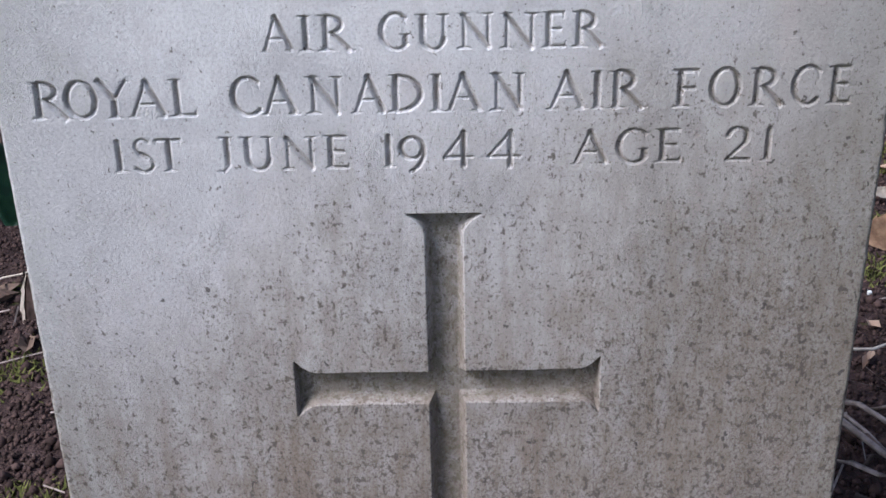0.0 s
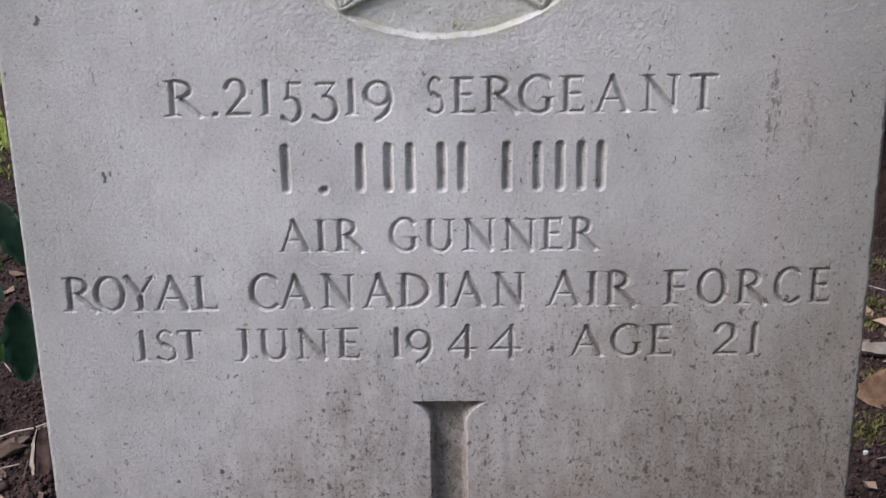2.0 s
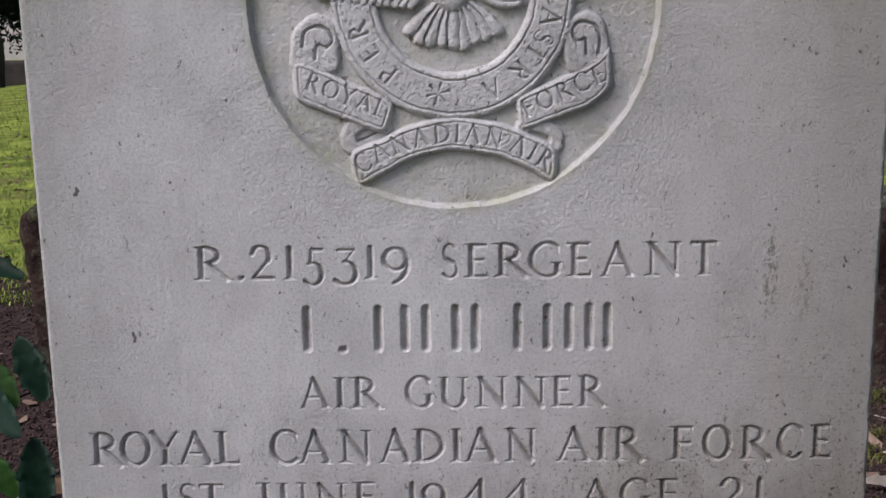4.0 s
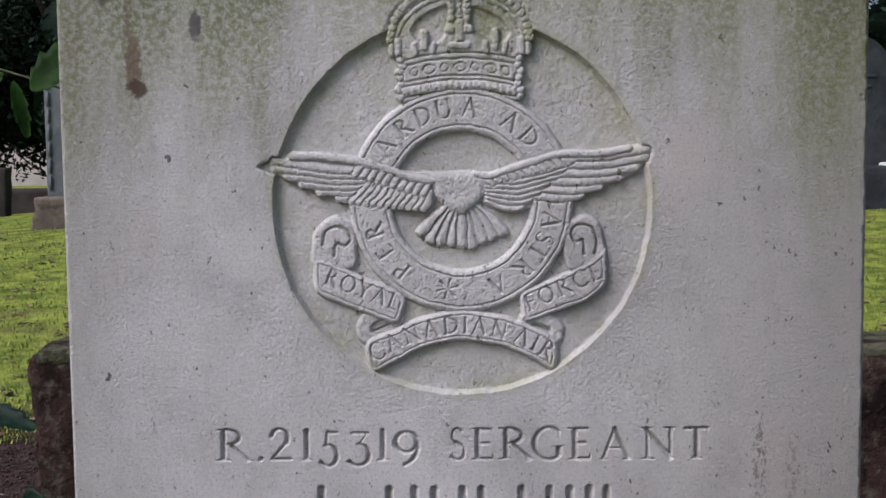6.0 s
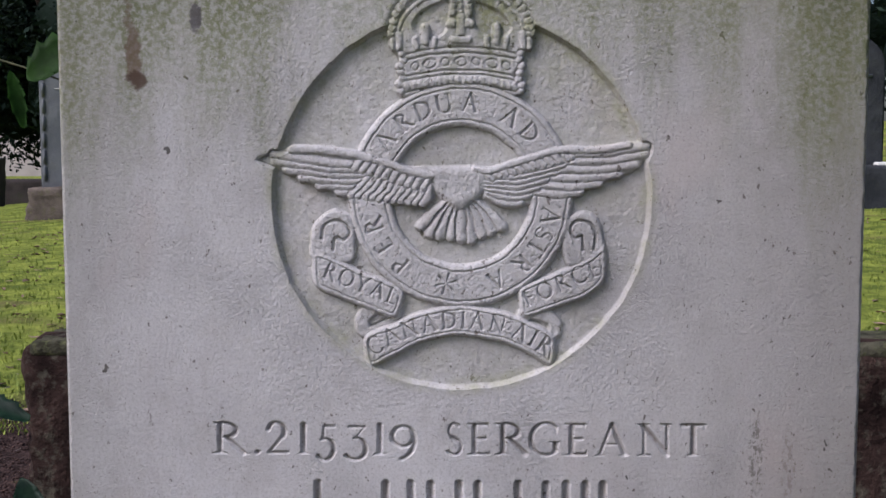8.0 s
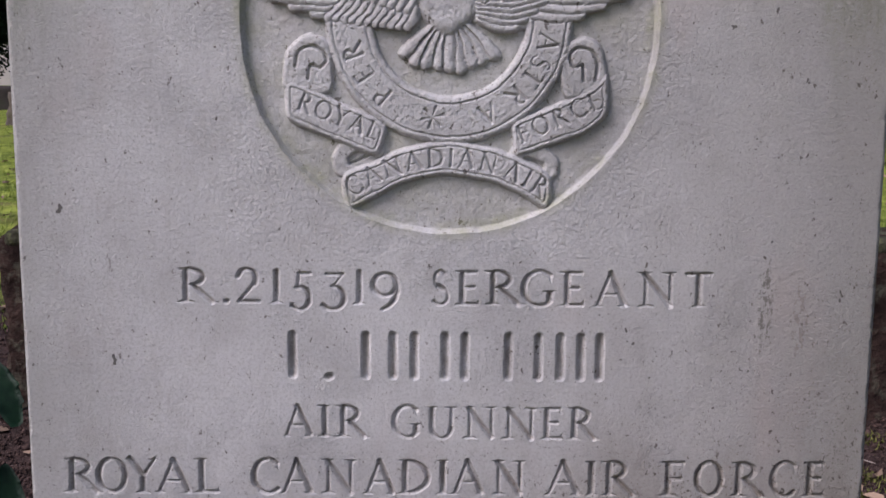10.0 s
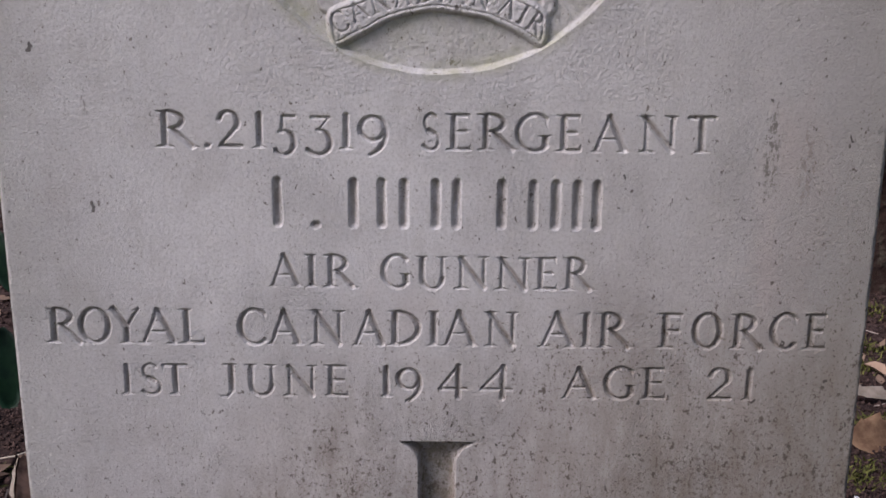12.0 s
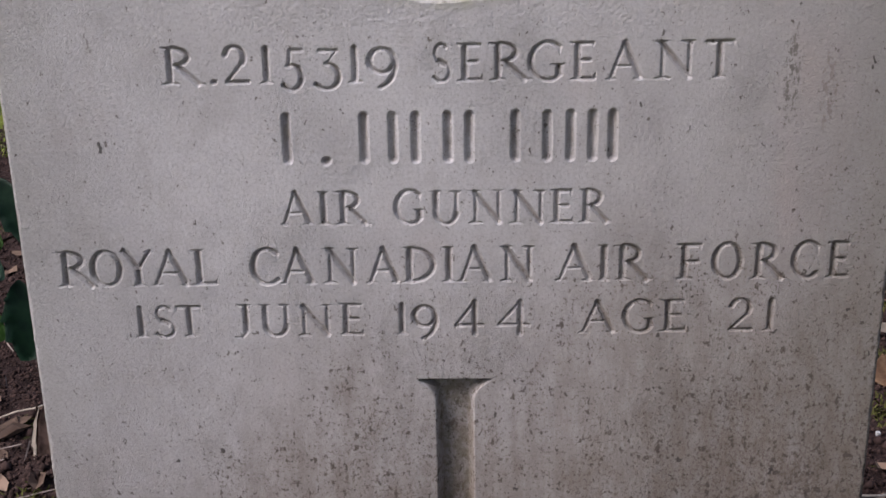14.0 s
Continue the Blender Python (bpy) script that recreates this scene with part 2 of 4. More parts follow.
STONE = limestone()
LOW_STONE = rough_stone("weathered_sandstone", (0.012, 0.007, 0.0065), (0.056, 0.035, 0.030), (0.11, 0.105, 0.08), 15, 0.55)
PLINTH_STONE = rough_stone("rough_plinth_stone", (0.06, 0.05, 0.045), (0.17, 0.14, 0.125), (0.12, 0.12, 0.06), 8)
GREY_SLAB = rough_stone("grey_slate", (0.11, 0.12, 0.14), (0.16, 0.17, 0.19), (0.13, 0.14, 0.14), 4, 0.3)
DARK_SLAB = rough_stone("sooty_stone", (0.03, 0.033, 0.04), (0.06, 0.065, 0.075), (0.05, 0.055, 0.05), 5, 0.4)
PALE_LETTER = plain("pale_paint", (0.55, 0.55, 0.55), (0.7, 0.7, 0.7), 60)
FADED_LETTER = plain("faded_paint", (0.22, 0.23, 0.24), (0.38, 0.39, 0.40), 60)
GROUND = soil_and_turf()
HOLLY = plain("holly_leaf_green", (0.006, 0.026, 0.017), (0.013, 0.048, 0.024), 60, 0.5, 0.25, 0.3, 0.001)
# sunlit copy of the holly green, its brightness put into the colour
HOLLY_LIT = plain("lit_holly_green", (0.012, 0.046, 0.003), (0.024, 0.085, 0.006), 50, 0.6, 0.2, 0.3, 0.001)
STEM = plain("green_stem", (0.05, 0.06, 0.03), (0.11, 0.11, 0.06), 80)
TWIG = plain("dry_twig_grey", (0.15, 0.115, 0.10), (0.33, 0.27, 0.25), 90)
DARK_TWIG = plain("dark_twig", (0.03, 0.022, 0.02), (0.07, 0.05, 0.045), 90)
CRISP = plain("shrivelled_leaf_brown", (0.05, 0.032, 0.028), (0.17, 0.11, 0.09), 50, 0.85, 0.15, 0.4, 0.002)
MOSS_CRUST = rough_stone("moss_and_lichen_crust", (0.025, 0.025, 0.016), (0.11, 0.105, 0.075), (0.14, 0.15, 0.07), 30, 0.6)
STRAW = plain("dry_straw", (0.40, 0.34, 0.28), (0.55, 0.48, 0.42), 90)
DEAD_LEAF = plain("dead_leaf_brown", (0.20, 0.11, 0.07), (0.46, 0.30, 0.19), 40, 0.8, 0.2, 0.4, 0.002)
LITTER = plain("leaf_litter_brown", (0.07, 0.045, 0.035), (0.40, 0.28, 0.21), 30, 0.85, 0.2, 0.3, 0.002, True, 0.3)
CRUMB = plain("soil_crumb", (0.017, 0.011, 0.010), (0.10, 0.064, 0.058), 60, 0.95, 0.1, 0.4, 0.002, True, 0.4)
BLADE = plain("grass_green", (0.12, 0.17, 0.03), (0.32, 0.38, 0.075), 6, 0.7, 0.25, 0.1, 0.001, True, 0.5)
MOSS = plain("moss_green", (0.05, 0.055, 0.018), (0.16, 0.16, 0.05), 40, 0.95, 0.1, 0.4, 0.002, True, 0.5)
YEW = plain("yew_needle_green", (0.005, 0.012, 0.009), (0.018, 0.036, 0.026), 3, 0.75, 0.15, 0.1, 0.002, True, 0.4)
BARK = rough_stone("yew_bark", (0.015, 0.012, 0.011), (0.05, 0.036, 0.03), (0.03, 0.035, 0.02), 9)
BRICK_WALL = rough_stone("dark_boundary_stone", (0.03, 0.026, 0.027), (0.06, 0.05, 0.05), (0.04, 0.045, 0.03), 3)
PALE_WALL = rough_stone("pale_render", (0.40, 0.35, 0.37), (0.55, 0.50, 0.52), (0.5, 0.46, 0.46), 0.6, 0.3)


# ---- mesh helpers ----
def mesh_object(name, verts, faces, material, normals=None, smooth=True):
    """An object from arrays of points and of faces that all have the same number of corners."""
    verts, faces = np.asarray(verts, np.float32), np.asarray(faces, np.int32)
    k = faces.shape[1]
    me = bpy.data.meshes.new(name)
    me.vertices.add(len(verts))
    me.vertices.foreach_set("co", verts.ravel())
    me.loops.add(faces.size)
    me.loops.foreach_set("vertex_index", faces.ravel())
    me.polygons.add(len(faces))
    me.polygons.foreach_set("loop_start", np.arange(0, faces.size, k, dtype=np.int32))
    me.update(calc_edges=True)
    me.validate()
    me.polygons.foreach_set("use_smooth", np.full(len(me.polygons), smooth))
    me.materials.append(material)
    if normals is not None:
        me.normals_split_custom_set_from_vertices(np.asarray(normals, np.float32))
    return new(name, me)


def part(name, bm, material, parent, label=""):
    """Links a bmesh as one mesh object under a thing or a part."""
    me = bpy.data.meshes.new(name)
    for f in bm.faces:
        f.smooth = True
    bm.to_mesh(me)
    bm.free()
    me.materials.append(material)
    ob = new(name, me)
    ob.parent = parent
    return tagged(ob, label)


def hollow_noise(p, scale):
    return noise.fractal(Vector(p) * scale, 1.0, 2.0, 4)


# ---- carving: letters and relief as depths over a grid ----
THICK, THIN = 0.195, 0.12


def bar(x0, y0, x1, y1, w=THIN):
    return [(x0, y0, x1, y1, w, w)]


def stem(x, y0=0.0, y1=1.0, w=THICK, foot=True, head=True):
    s = bar(x, y0 + 0.08, x, y1 - 0.08, w)
    if foot:
        s += [(x - 0.18, y0 + 0.015, x, y0 + 0.05, 0.05, 0.12), (x + 0.18, y0 + 0.015, x, y0 + 0.05, 0.05, 0.12)]
    if head:
        s += [(x - 0.18, y1 - 0.015, x, y1 - 0.05, 0.05, 0.12), (x + 0.13, y1 - 0.015, x, y1 - 0.05, 0.05, 0.12)]
    return s


def bow(cx, cy, rx, ry, a0, a1, w0=THIN, w1=THICK):
    """An elliptic stroke, thin at top and bottom, thick at the sides."""
    n = 14
    a = [radians(a0 + (a1 - a0) * i / n) for i in range(n + 1)]
    p = [(cx + rx * math.cos(t), cy + ry * math.sin(t), w0 + (w1 - w0) * abs(math.cos(t)) ** 1.3) for t in a]
    return [(*p[i][:2], *p[i + 1][:2], p[i][2], p[i + 1][2]) for i in range(n)]


def tick(x, y, dx, dy):
    return [(x, y, x + dx, y + dy, 0.10, 0.03)]


GLYPHS = {
    "A": (0.80, bar(0.06, 0.05, 0.38, 0.98) + bar(0.38, 0.96, 0.74, 0.06, THICK) + bar(0.17, 0.36, 0.60, 0.36, 0.08) + bar(-0.04, 0.02, 0.17, 0.02, 0.06) + bar(0.60, 0.02, 0.86, 0.02, 0.06)),
    "C": (0.78, bow(0.48, 0.5, 0.42, 0.5, 48, 312) + tick(0.76, 0.84, 0.03, -0.18)),
    "D": (0.84, stem(0.14) + bow(0.14, 0.5, 0.66, 0.47, -90, 90)),
    "E": (0.56, stem(0.14) + bar(0.14, 0.96, 0.50, 0.96) + tick(0.50, 0.96, 0.02, -0.14) + bar(0.14, 0.52, 0.44, 0.52, 0.12) + bar(0.14, 0.04, 0.54, 0.04) + tick(0.53, 0.04, 0.04, 0.15)),
    "F": (0.54, stem(0.14) + bar(0.14, 0.96, 0.52, 0.96) + tick(0.50, 0.96, 0.02, -0.14) + bar(0.14, 0.50, 0.46, 0.50, 0.13)),
    "G": (0.84, bow(0.48, 0.5, 0.42, 0.5, 48, 318) + tick(0.76, 0.84, 0.03, -0.18) + stem(0.76, 0.08, 0.44, THICK, False)),
    "I": (0.26, stem(0.13)),
    "J": (0.32, stem(0.22, 0.08, 1.0, THICK, False) + bar(0.22, 0.10, 0.12, -0.06) + bar(0.12, -0.06, -0.04, -0.04, 0.07)),
    "L": (0.56, stem(0.14) + bar(0.14, 0.04, 0.54, 0.04) + tick(0.53, 0.04, 0.04, 0.17)),
    "N": (0.86, stem(0.12, w=THIN) + bar(0.10, 0.94, 0.74, 0.04, THICK) + stem(0.74, w=THIN, foot=False)),
    "O": (0.90, bow(0.45, 0.5, 0.40, 0.49, 0, 360)),
    "P": (0.60, stem(0.14) + bow(0.16, 0.73, 0.38, 0.25, -90, 90)),
    "R": (0.74, stem(0.14) + bow(0.16, 0.74, 0.36, 0.24, -90, 90) + bar(0.30, 0.50, 0.70, 0.03, THICK) + bar(0.66, 0.02, 0.84, 0.02, 0.06)),
    "S": (0.50, bow(0.26, 0.75, 0.18, 0.23, 40, 250, THIN, 0.12) + bar(0.19, 0.54, 0.36, 0.45, THICK) + bow(0.25, 0.25, 0.24, 0.24, 70, -145, THIN, 0.13)),
    "T": (0.72, stem(0.36, head=False) + bar(0.02, 0.95, 0.70, 0.95) + tick(0.03, 0.95, -0.02, -0.15) + tick(0.69, 0.95, 0.02, -0.15)),
    "U": (0.82, stem(0.12, 0.34, 1, THICK, False) + bow(0.41, 0.34, 0.29, 0.33, 180, 360) + stem(0.70, 0.34, 1, THIN, False)),
    "Y": (0.74, bar(0.04, 1, 0.37, 0.5, THICK) + bar(0.70, 1, 0.37, 0.5) + stem(0.37, 0, 0.5, THICK, True, False) + bar(-0.06, 0.98, 0.16, 0.98, 0.06) + bar(0.58, 0.98, 0.80, 0.98, 0.06)),
    "1": (0.32, stem(0.17, head=False) + tick(0.17, 0.93, -0.12, -0.02)),
    "2": (0.62, bow(0.28, 0.71, 0.24, 0.28, 165, -35) + bar(0.46, 0.54, 0.04, 0.05) + bar(0.04, 0.05, 0.60, 0.05, 0.13)),
    "3": (0.56, bar(0.02, 0.92, 0.48, 0.92) + bar(0.48, 0.92, 0.22, 0.58, 0.08) + bow(0.18, 0.24, 0.35, 0.34, 90, -140)),
    "4": (0.70, bar(0.48, 0, 0.48, 1, THICK) + bar(0.48, 1, 0.02, 0.28) + bar(0.02, 0.28, 0.68, 0.28)),
    "5": (0.52, bar(0.14, 0.94, 0.10, 0.52) + bar(0.14, 0.94, 0.48, 0.94, 0.12) + bow(0.16, 0.22, 0.30, 0.33, 110, -140)),
    "9": (0.68, bow(0.33, 0.62, 0.28, 0.32, 0, 360) + bow(0.16, 0.50, 0.46, 0.60, 10, -75)),
    ".": (0.16, bar(0.06, 0.06, 0.10, 0.06, 0.17)),
}


def ragged(shape, cell, amount, seed):
    """Two smooth random fields over a grid, to make cut edges uneven."""
    r = np.random.default_rng(seed)
    out = []
    for _ in range(2):
        n0, n1 = shape[0] // cell + 3, shape[1] // cell + 3
        g = r.normal(size=(n0, n1))
        a, b = np.arange(shape[0]) / cell, np.arange(shape[1]) / cell
        i, j = a.astype(int), b.astype(int)
        f, h = (a - i)[:, None], (b - j)[None]
        f, h = f * f * (3 - 2 * f), h * h * (3 - 2 * h)
        out.append(amount * ((g[i][:, j] * (1 - f) + g[i + 1][:, j] * f) * (1 - h) + (g[i][:, j + 1] * (1 - f) + g[i + 1][:, j + 1] * f) * h))
    return out


def cut(depth, X, Z, strokes, ox, oz, size, turn=0.0, slope=1.0):
    """Deepens depth, in metres, by a V-cut along strokes that are given in cap heights, from the origin (ox, oz)."""
    ca, sa = math.cos(turn), math.sin(turn)
    x_axis, z_axis = X[0], Z[:, 0]
    for x0, y0, x1, y1, w0, w1 in strokes:
        p = np.array([ox + size * (x0 * ca - y0 * sa), oz + size * (x0 * sa + y0 * ca)])
        q = np.array([ox + size * (x1 * ca - y1 * sa), oz + size * (x1 * sa + y1 * ca)])
        reach = size * max(w0, w1) / 2
        i0, i1 = np.searchsorted(x_axis, [min(p[0], q[0]) - reach, max(p[0], q[0]) + reach])
        j0, j1 = np.searchsorted(z_axis, [min(p[1], q[1]) - reach, max(p[1], q[1]) + reach])
        if i0 >= i1 or j0 >= j1:
            continue
        xs, zs = X[j0:j1, i0:i1], Z[j0:j1, i0:i1]
        d = q - p
        s = np.clip(((xs - p[0]) * d[0] + (zs - p[1]) * d[1]) / max(d @ d, 1e-12), 0, 1)
        away = np.hypot(xs - p[0] - s * d[0], zs - p[1] - s * d[1])
        here = (size * (w0 + (w1 - w0) * s) / 2 - away) * slope
        depth[j0:j1, i0:i1] = np.maximum(depth[j0:j1, i0:i1], here)


def letter(depth, X, Z, c, x0, x1, base, cap, lift=0.0):
    """Cuts a letter so that it reaches from x0 to x1, serifs included."""
    strokes = GLYPHS[c][1]
    lo = min(min(a - e / 2, b - f / 2) for a, _, b, _, e, f in strokes)
    hi = max(max(a + e / 2, b + f / 2) for a, _, b, _, e, f in strokes)
    k = (x1 - x0) / ((hi - lo) * cap)
    drop = {"3": -0.06, "5": -0.06, "9": -0.05}.get(c, 0.0) * cap
    wob = hollow_noise((x0 * 300, base * 90, 1), 1.0) * 0.0003
    cut(depth, X, Z, [(a * k, b, c2 * k, d, e, f) for a, b, c2, d, e, f in strokes], x0 - lo * k * cap, base + drop + lift * x0 + wob, cap, 0.012 * math.sin(x0 * 900), 1.45)


def axis(*spans):
    """Grid lines from spans (start, end, step), joined end to end."""
    lines = [np.linspace(a, b, max(2, round((b - a) / s) + 1))[:-1] for a, b, s in spans]
    return np.concatenate(lines + [[spans[-1][1]]])


HALF = 0.1918
EDGE_L, EDGE_R = (-HALF, -0.1892, 0.0005), (0.1892, HALF, 0.0005)


def columns(a, b, step, coarse=0.004):
    return axis(EDGE_L, (-0.1892, a, coarse), (a, b, step), (b, 0.1892, coarse), EDGE_R)


def worn_edges(H, X, Z):
    """Rubs the arrises of the face down, unevenly, to 2.2 mm at the very edge."""
    wear = np.array([[noise.noise(Vector((s * 7, z * 160, 3.3))) + 0.6 * noise.noise(Vector((s * 3, z * 600, 1.3))) for s in (-1, 1)] for z in Z[:, 0]])
    for k, s in ((0, -1), (1, 1)):
        t = np.clip((s * X - (0.1899 - 0.0007 * wear[:, k:k + 1])) / 0.002, 0, 1)
        H -= np.where(s * X > 0.18, 0.0022 * t ** 1.4, 0)
    H[:, 0] = H[:, -1] = -0.0022
    return H


def surface(H, X, Z, regions, parent):
    """Objects from the heights H (metres towards the viewer) over the face. regions: (name, mask of cells or None, parent or None, label).
    All share the normals of the whole sheet, so that no seam shows between them."""
    hz = np.gradient(H, Z[:, 0], axis=0) if Z[0, 0] == Z[0, -1] else np.zeros_like(H)
    hx = np.gradient(H, X[0], axis=1)
    N = np.stack([-hx, -np.ones_like(H), -hz], -1)
    N /= np.linalg.norm(N, axis=-1, keepdims=True)
    V = np.stack([X, -H, Z], -1).reshape(-1, 3)
    N = N.reshape(-1, 3)
    rows, cols = H.shape
    i = np.arange(rows * cols).reshape(rows, cols)
    Q = np.stack([i[:-1, :-1], i[:-1, 1:], i[1:, 1:], i[1:, :-1]], -1)
    left, made = np.ones(Q.shape[:2], bool), {}
    for name, mask, owner, label in regions:
        pick = left & (mask if mask is not None else True)
        left &= ~pick
        q = Q[pick]
        if not len(q):
            continue
        used, back = np.unique(q, return_inverse=True)
        ob = mesh_object(name, V[used], back.reshape(q.shape), STONE, N[used])
        ob.parent = made[owner] if owner else parent
        made.setdefault(name, ob)
        tagged(ob, label)
    return made


# ---- the headstone ----
headstone = tagged(new("headstone"), "pale weathered limestone war grave headstone, algae-stained, standing in bare soil", "headstone")
SHOULDER, APEX, DEEP = 0.655, 0.678, 0.076


def top_of(x):
    r = (HALF ** 2 + (APEX - SHOULDER) ** 2) / (2 * (APEX - SHOULDER))
    return APEX - r + np.sqrt(r * r - x * x)


# the block: sides, back and curved top behind the carved face
bm = bmesh.new()
ring = [(-HALF, -0.12), (HALF, -0.12)] + [(x, float(top_of(x))) for x in np.linspace(HALF, -HALF, 41)]
front = [bm.verts.new((x, 0.0022, z)) for x, z in ring]
rear = [bm.verts.new((x, DEEP, z)) for x, z in ring]
for a in range(len(ring)):
    b = (a + 1) % len(ring)
    bm.faces.new((front[a], rear[a], rear[b], front[b]))
bm.faces.new(rear)
bmesh.ops.recalc_face_normals(bm, faces=bm.faces)
slab = part("slab", bm, STONE, headstone)
for f in slab.data.polygons:
    f.use_smooth = False

# lines of lettering: words with their reach, base line and height of the capitals
LINES = [
    (0.3995, 0.4265, 0.4052, 0.0158, 0.0, "incised capitals reading R.215319 SERGEANT", [("R", -0.1214, -0.1021), (".", -0.1003, -0.0973), ("2", -0.0948, -0.0831), ("1", -0.0791, -0.0736), ("5", -0.0706, -0.0602), ("3", -0.0569, -0.0445), ("1", -0.0422, -0.0360), ("9", -0.0348, -0.0204), ("S", -0.0067, 0.0014), ("E", 0.0034, 0.0150), ("R", 0.0168, 0.0351), ("G", 0.0326, 0.0486), ("E", 0.0504, 0.0620), ("A", 0.0654, 0.0824), ("N", 0.0853, 0.1028), ("T", 0.1062, 0.1190)]),
    (0.3640, 0.3995, 0.3702, 0.0228, 0.0, "incised line of plain upright bars", []),
    (0.3380, 0.3640, 0.3430, 0.0150, 0.0, "incised capitals reading AIR GUNNER", [("A", -0.0748, -0.0591), ("I", -0.0586, -0.0519), ("R", -0.0504, -0.0344), ("G", -0.0249, -0.0113), ("U", -0.0095, 0.0049), ("N", 0.0077, 0.0235), ("N", 0.0253, 0.0417), ("E", 0.0429, 0.0537), ("R", 0.0555, 0.0702)]),
    (0.3115, 0.3380, 0.3160, 0.0165, 0.005, "incised capitals reading ROYAL CANADIAN AIR FORCE", [("R", -0.1765, -0.1580), ("O", -0.1617, -0.1461), ("Y", -0.1477, -0.1317), ("A", -0.1343, -0.1154), ("L", -0.1159, -0.1038), ("C", -0.0897, -0.0758), ("A", -0.0763, -0.0593), ("N", -0.0572, -0.0410), ("A", -0.0379, -0.0215), ("D", -0.0218, -0.0064), ("I", -0.0041, 0.0022), ("A", 0.0024, 0.0193), ("N", 0.0214, 0.0369), ("A", 0.0455, 0.0638), ("I", 0.0644, 0.0703), ("R", 0.0716, 0.0889), ("F", 0.0987, 0.1105), ("O", 0.1141, 0.1283), ("R", 0.1308, 0.1478), ("C", 0.1488, 0.1611), ("E", 0.1639, 0.1744)]),
    (0.2830, 0.3115, 0.2912, 0.0152, 0.006, "incised capitals reading 1ST JUNE 1944 AGE 21", [("1", -0.1442, -0.1375), ("S", -0.1351, -0.1250), ("T", -0.1248, -0.1125), ("J", -0.0987, -0.0902), ("U", -0.0875, -0.0722), ("N", -0.0700, -0.0536), ("E", -0.0515, -0.0393), ("1", -0.0256, -0.0193), ("9", -0.0187, -0.0056), ("4", 0.0008, 0.0150), ("4", 0.0197, 0.0357), ("A", 0.0565, 0.0745), ("G", 0.0756, 0.0907), ("E", 0.0926, 0.1048), ("2", 0.1226, 0.1348), ("1", 0.1384, 0.1447)]),
]
for z0, z1, base, cap, lift, label, words in LINES:
    reach = max([abs(w[2]) for w in words] + [abs(w[1]) for w in words] + [0.08]) + 0.004
    X, Z = np.meshgrid(columns(-reach, reach, 0.0004), axis((z0, z1, 0.0004)))
    depth = np.zeros_like(X)
    wx, wz = ragged(X.shape, 4, 0.00013, int(z0 * 1e4))
    for text, x0, x1 in words:
        letter(depth, X, Z, text, x0, x1, base, cap, lift)
    if not words:
        # upright bars where the strokes of a name stand
        for x in (-0.0695, -0.0364, -0.0240, -0.0144, -0.0005, 0.0085, 0.0281, 0.0417, 0.0515, 0.0608, 0.0693):
            cut(depth, X, Z, bar(0, 0.09, 0, 0.91, THICK), x, base, cap, 0.0, 1.3)
        cut(depth, X, Z, bar(0, 0.06, 0.03, 0.06, 0.19), -0.0533, base, cap)
    depth = np.clip(np.minimum(depth + np.where(depth > 0, wx * 0.9, 0), 0.0024), 0, None)
    surface(worn_edges(-depth, X, Z), X, Z, [("inscription", None, None, label)], headstone)

# the cross, cut with sloping walls and flared ends
X, Z = np.meshgrid(columns(-0.082, 0.082, 0.0005), axis((-0.12, 0.1, 0.005), (0.1, 0.283, 0.0005)))


def flared(lat, along, end, half, flare):
    """Room to the wall of a groove whose half width opens out near its end."""
    s = np.clip(end - along, 0, None)
    room = half + flare * np.clip(1 - s / 0.0115, 0, 1) ** 2.2 - np.abs(lat)
    return np.minimum(room, np.where(along <= end, s * 2.2, -1))


CX, CZ = 0.0008, 0.1795
shaft = flared(X - CX, Z, 0.2690, 0.0085, 0.0092)
arms = flared(Z - CZ - (X - CX) * 0.01, np.abs(X - CX), 0.0725, 0.0086, 0.0070)
room = np.maximum(shaft, arms)
H = -0.0076 * np.clip(room / 0.0028, 0, 1) ** 0.85
surface(worn_edges(H, X, Z), X, Z, [("cross", (np.maximum(room[:-1, :-1], room[1:, 1:]) > -0.001) & (Z[:-1, :-1] > 0.09), None, "plain recessed Latin cross with flared ends"), ("face_panel", None, None, "grimy speckled lower face with painted light falloff")], headstone)

# the roundel with the service badge, drawn in units of 0.27 mm round the badge's own centre
U, BX, BZ = 0.00027, 0.0002, 0.5310
X, Z = np.meshgrid(columns(-0.101, 0.101, 0.00037), axis((0.4265, 0.650, 0.00037)))
wx, wz = ragged(X.shape, 6, 0.42, 11)
wx2, wz2 = ragged(X.shape, 17, 0.6, 12)
x, z = (X - BX) / U, (Z - BZ) / U
x_line, z_line = x[0].copy(), z[:, 0].copy()
x, z = x + wx + wx2, z + wz + wz2


def curve(points, closed=False, n=8):
    """Catmull-Rom through the points."""
    p = np.array(points, float)
    m = len(p)
    out = []
    for k in range(m if closed else m - 1):
        a, b, c, d = (p[(k + o) % m] if closed else p[min(max(k + o, 0), m - 1)] for o in (-1, 0, 1, 2))
        for t in np.arange(n) / n:
            out.append(0.5 * (2 * b + (c - a) * t + (2 * a - 5 * b + 4 * c - d) * t * t + (3 * b - a - 3 * c + d) * t ** 3))
    return np.array(out if closed else out + [p[-1]])


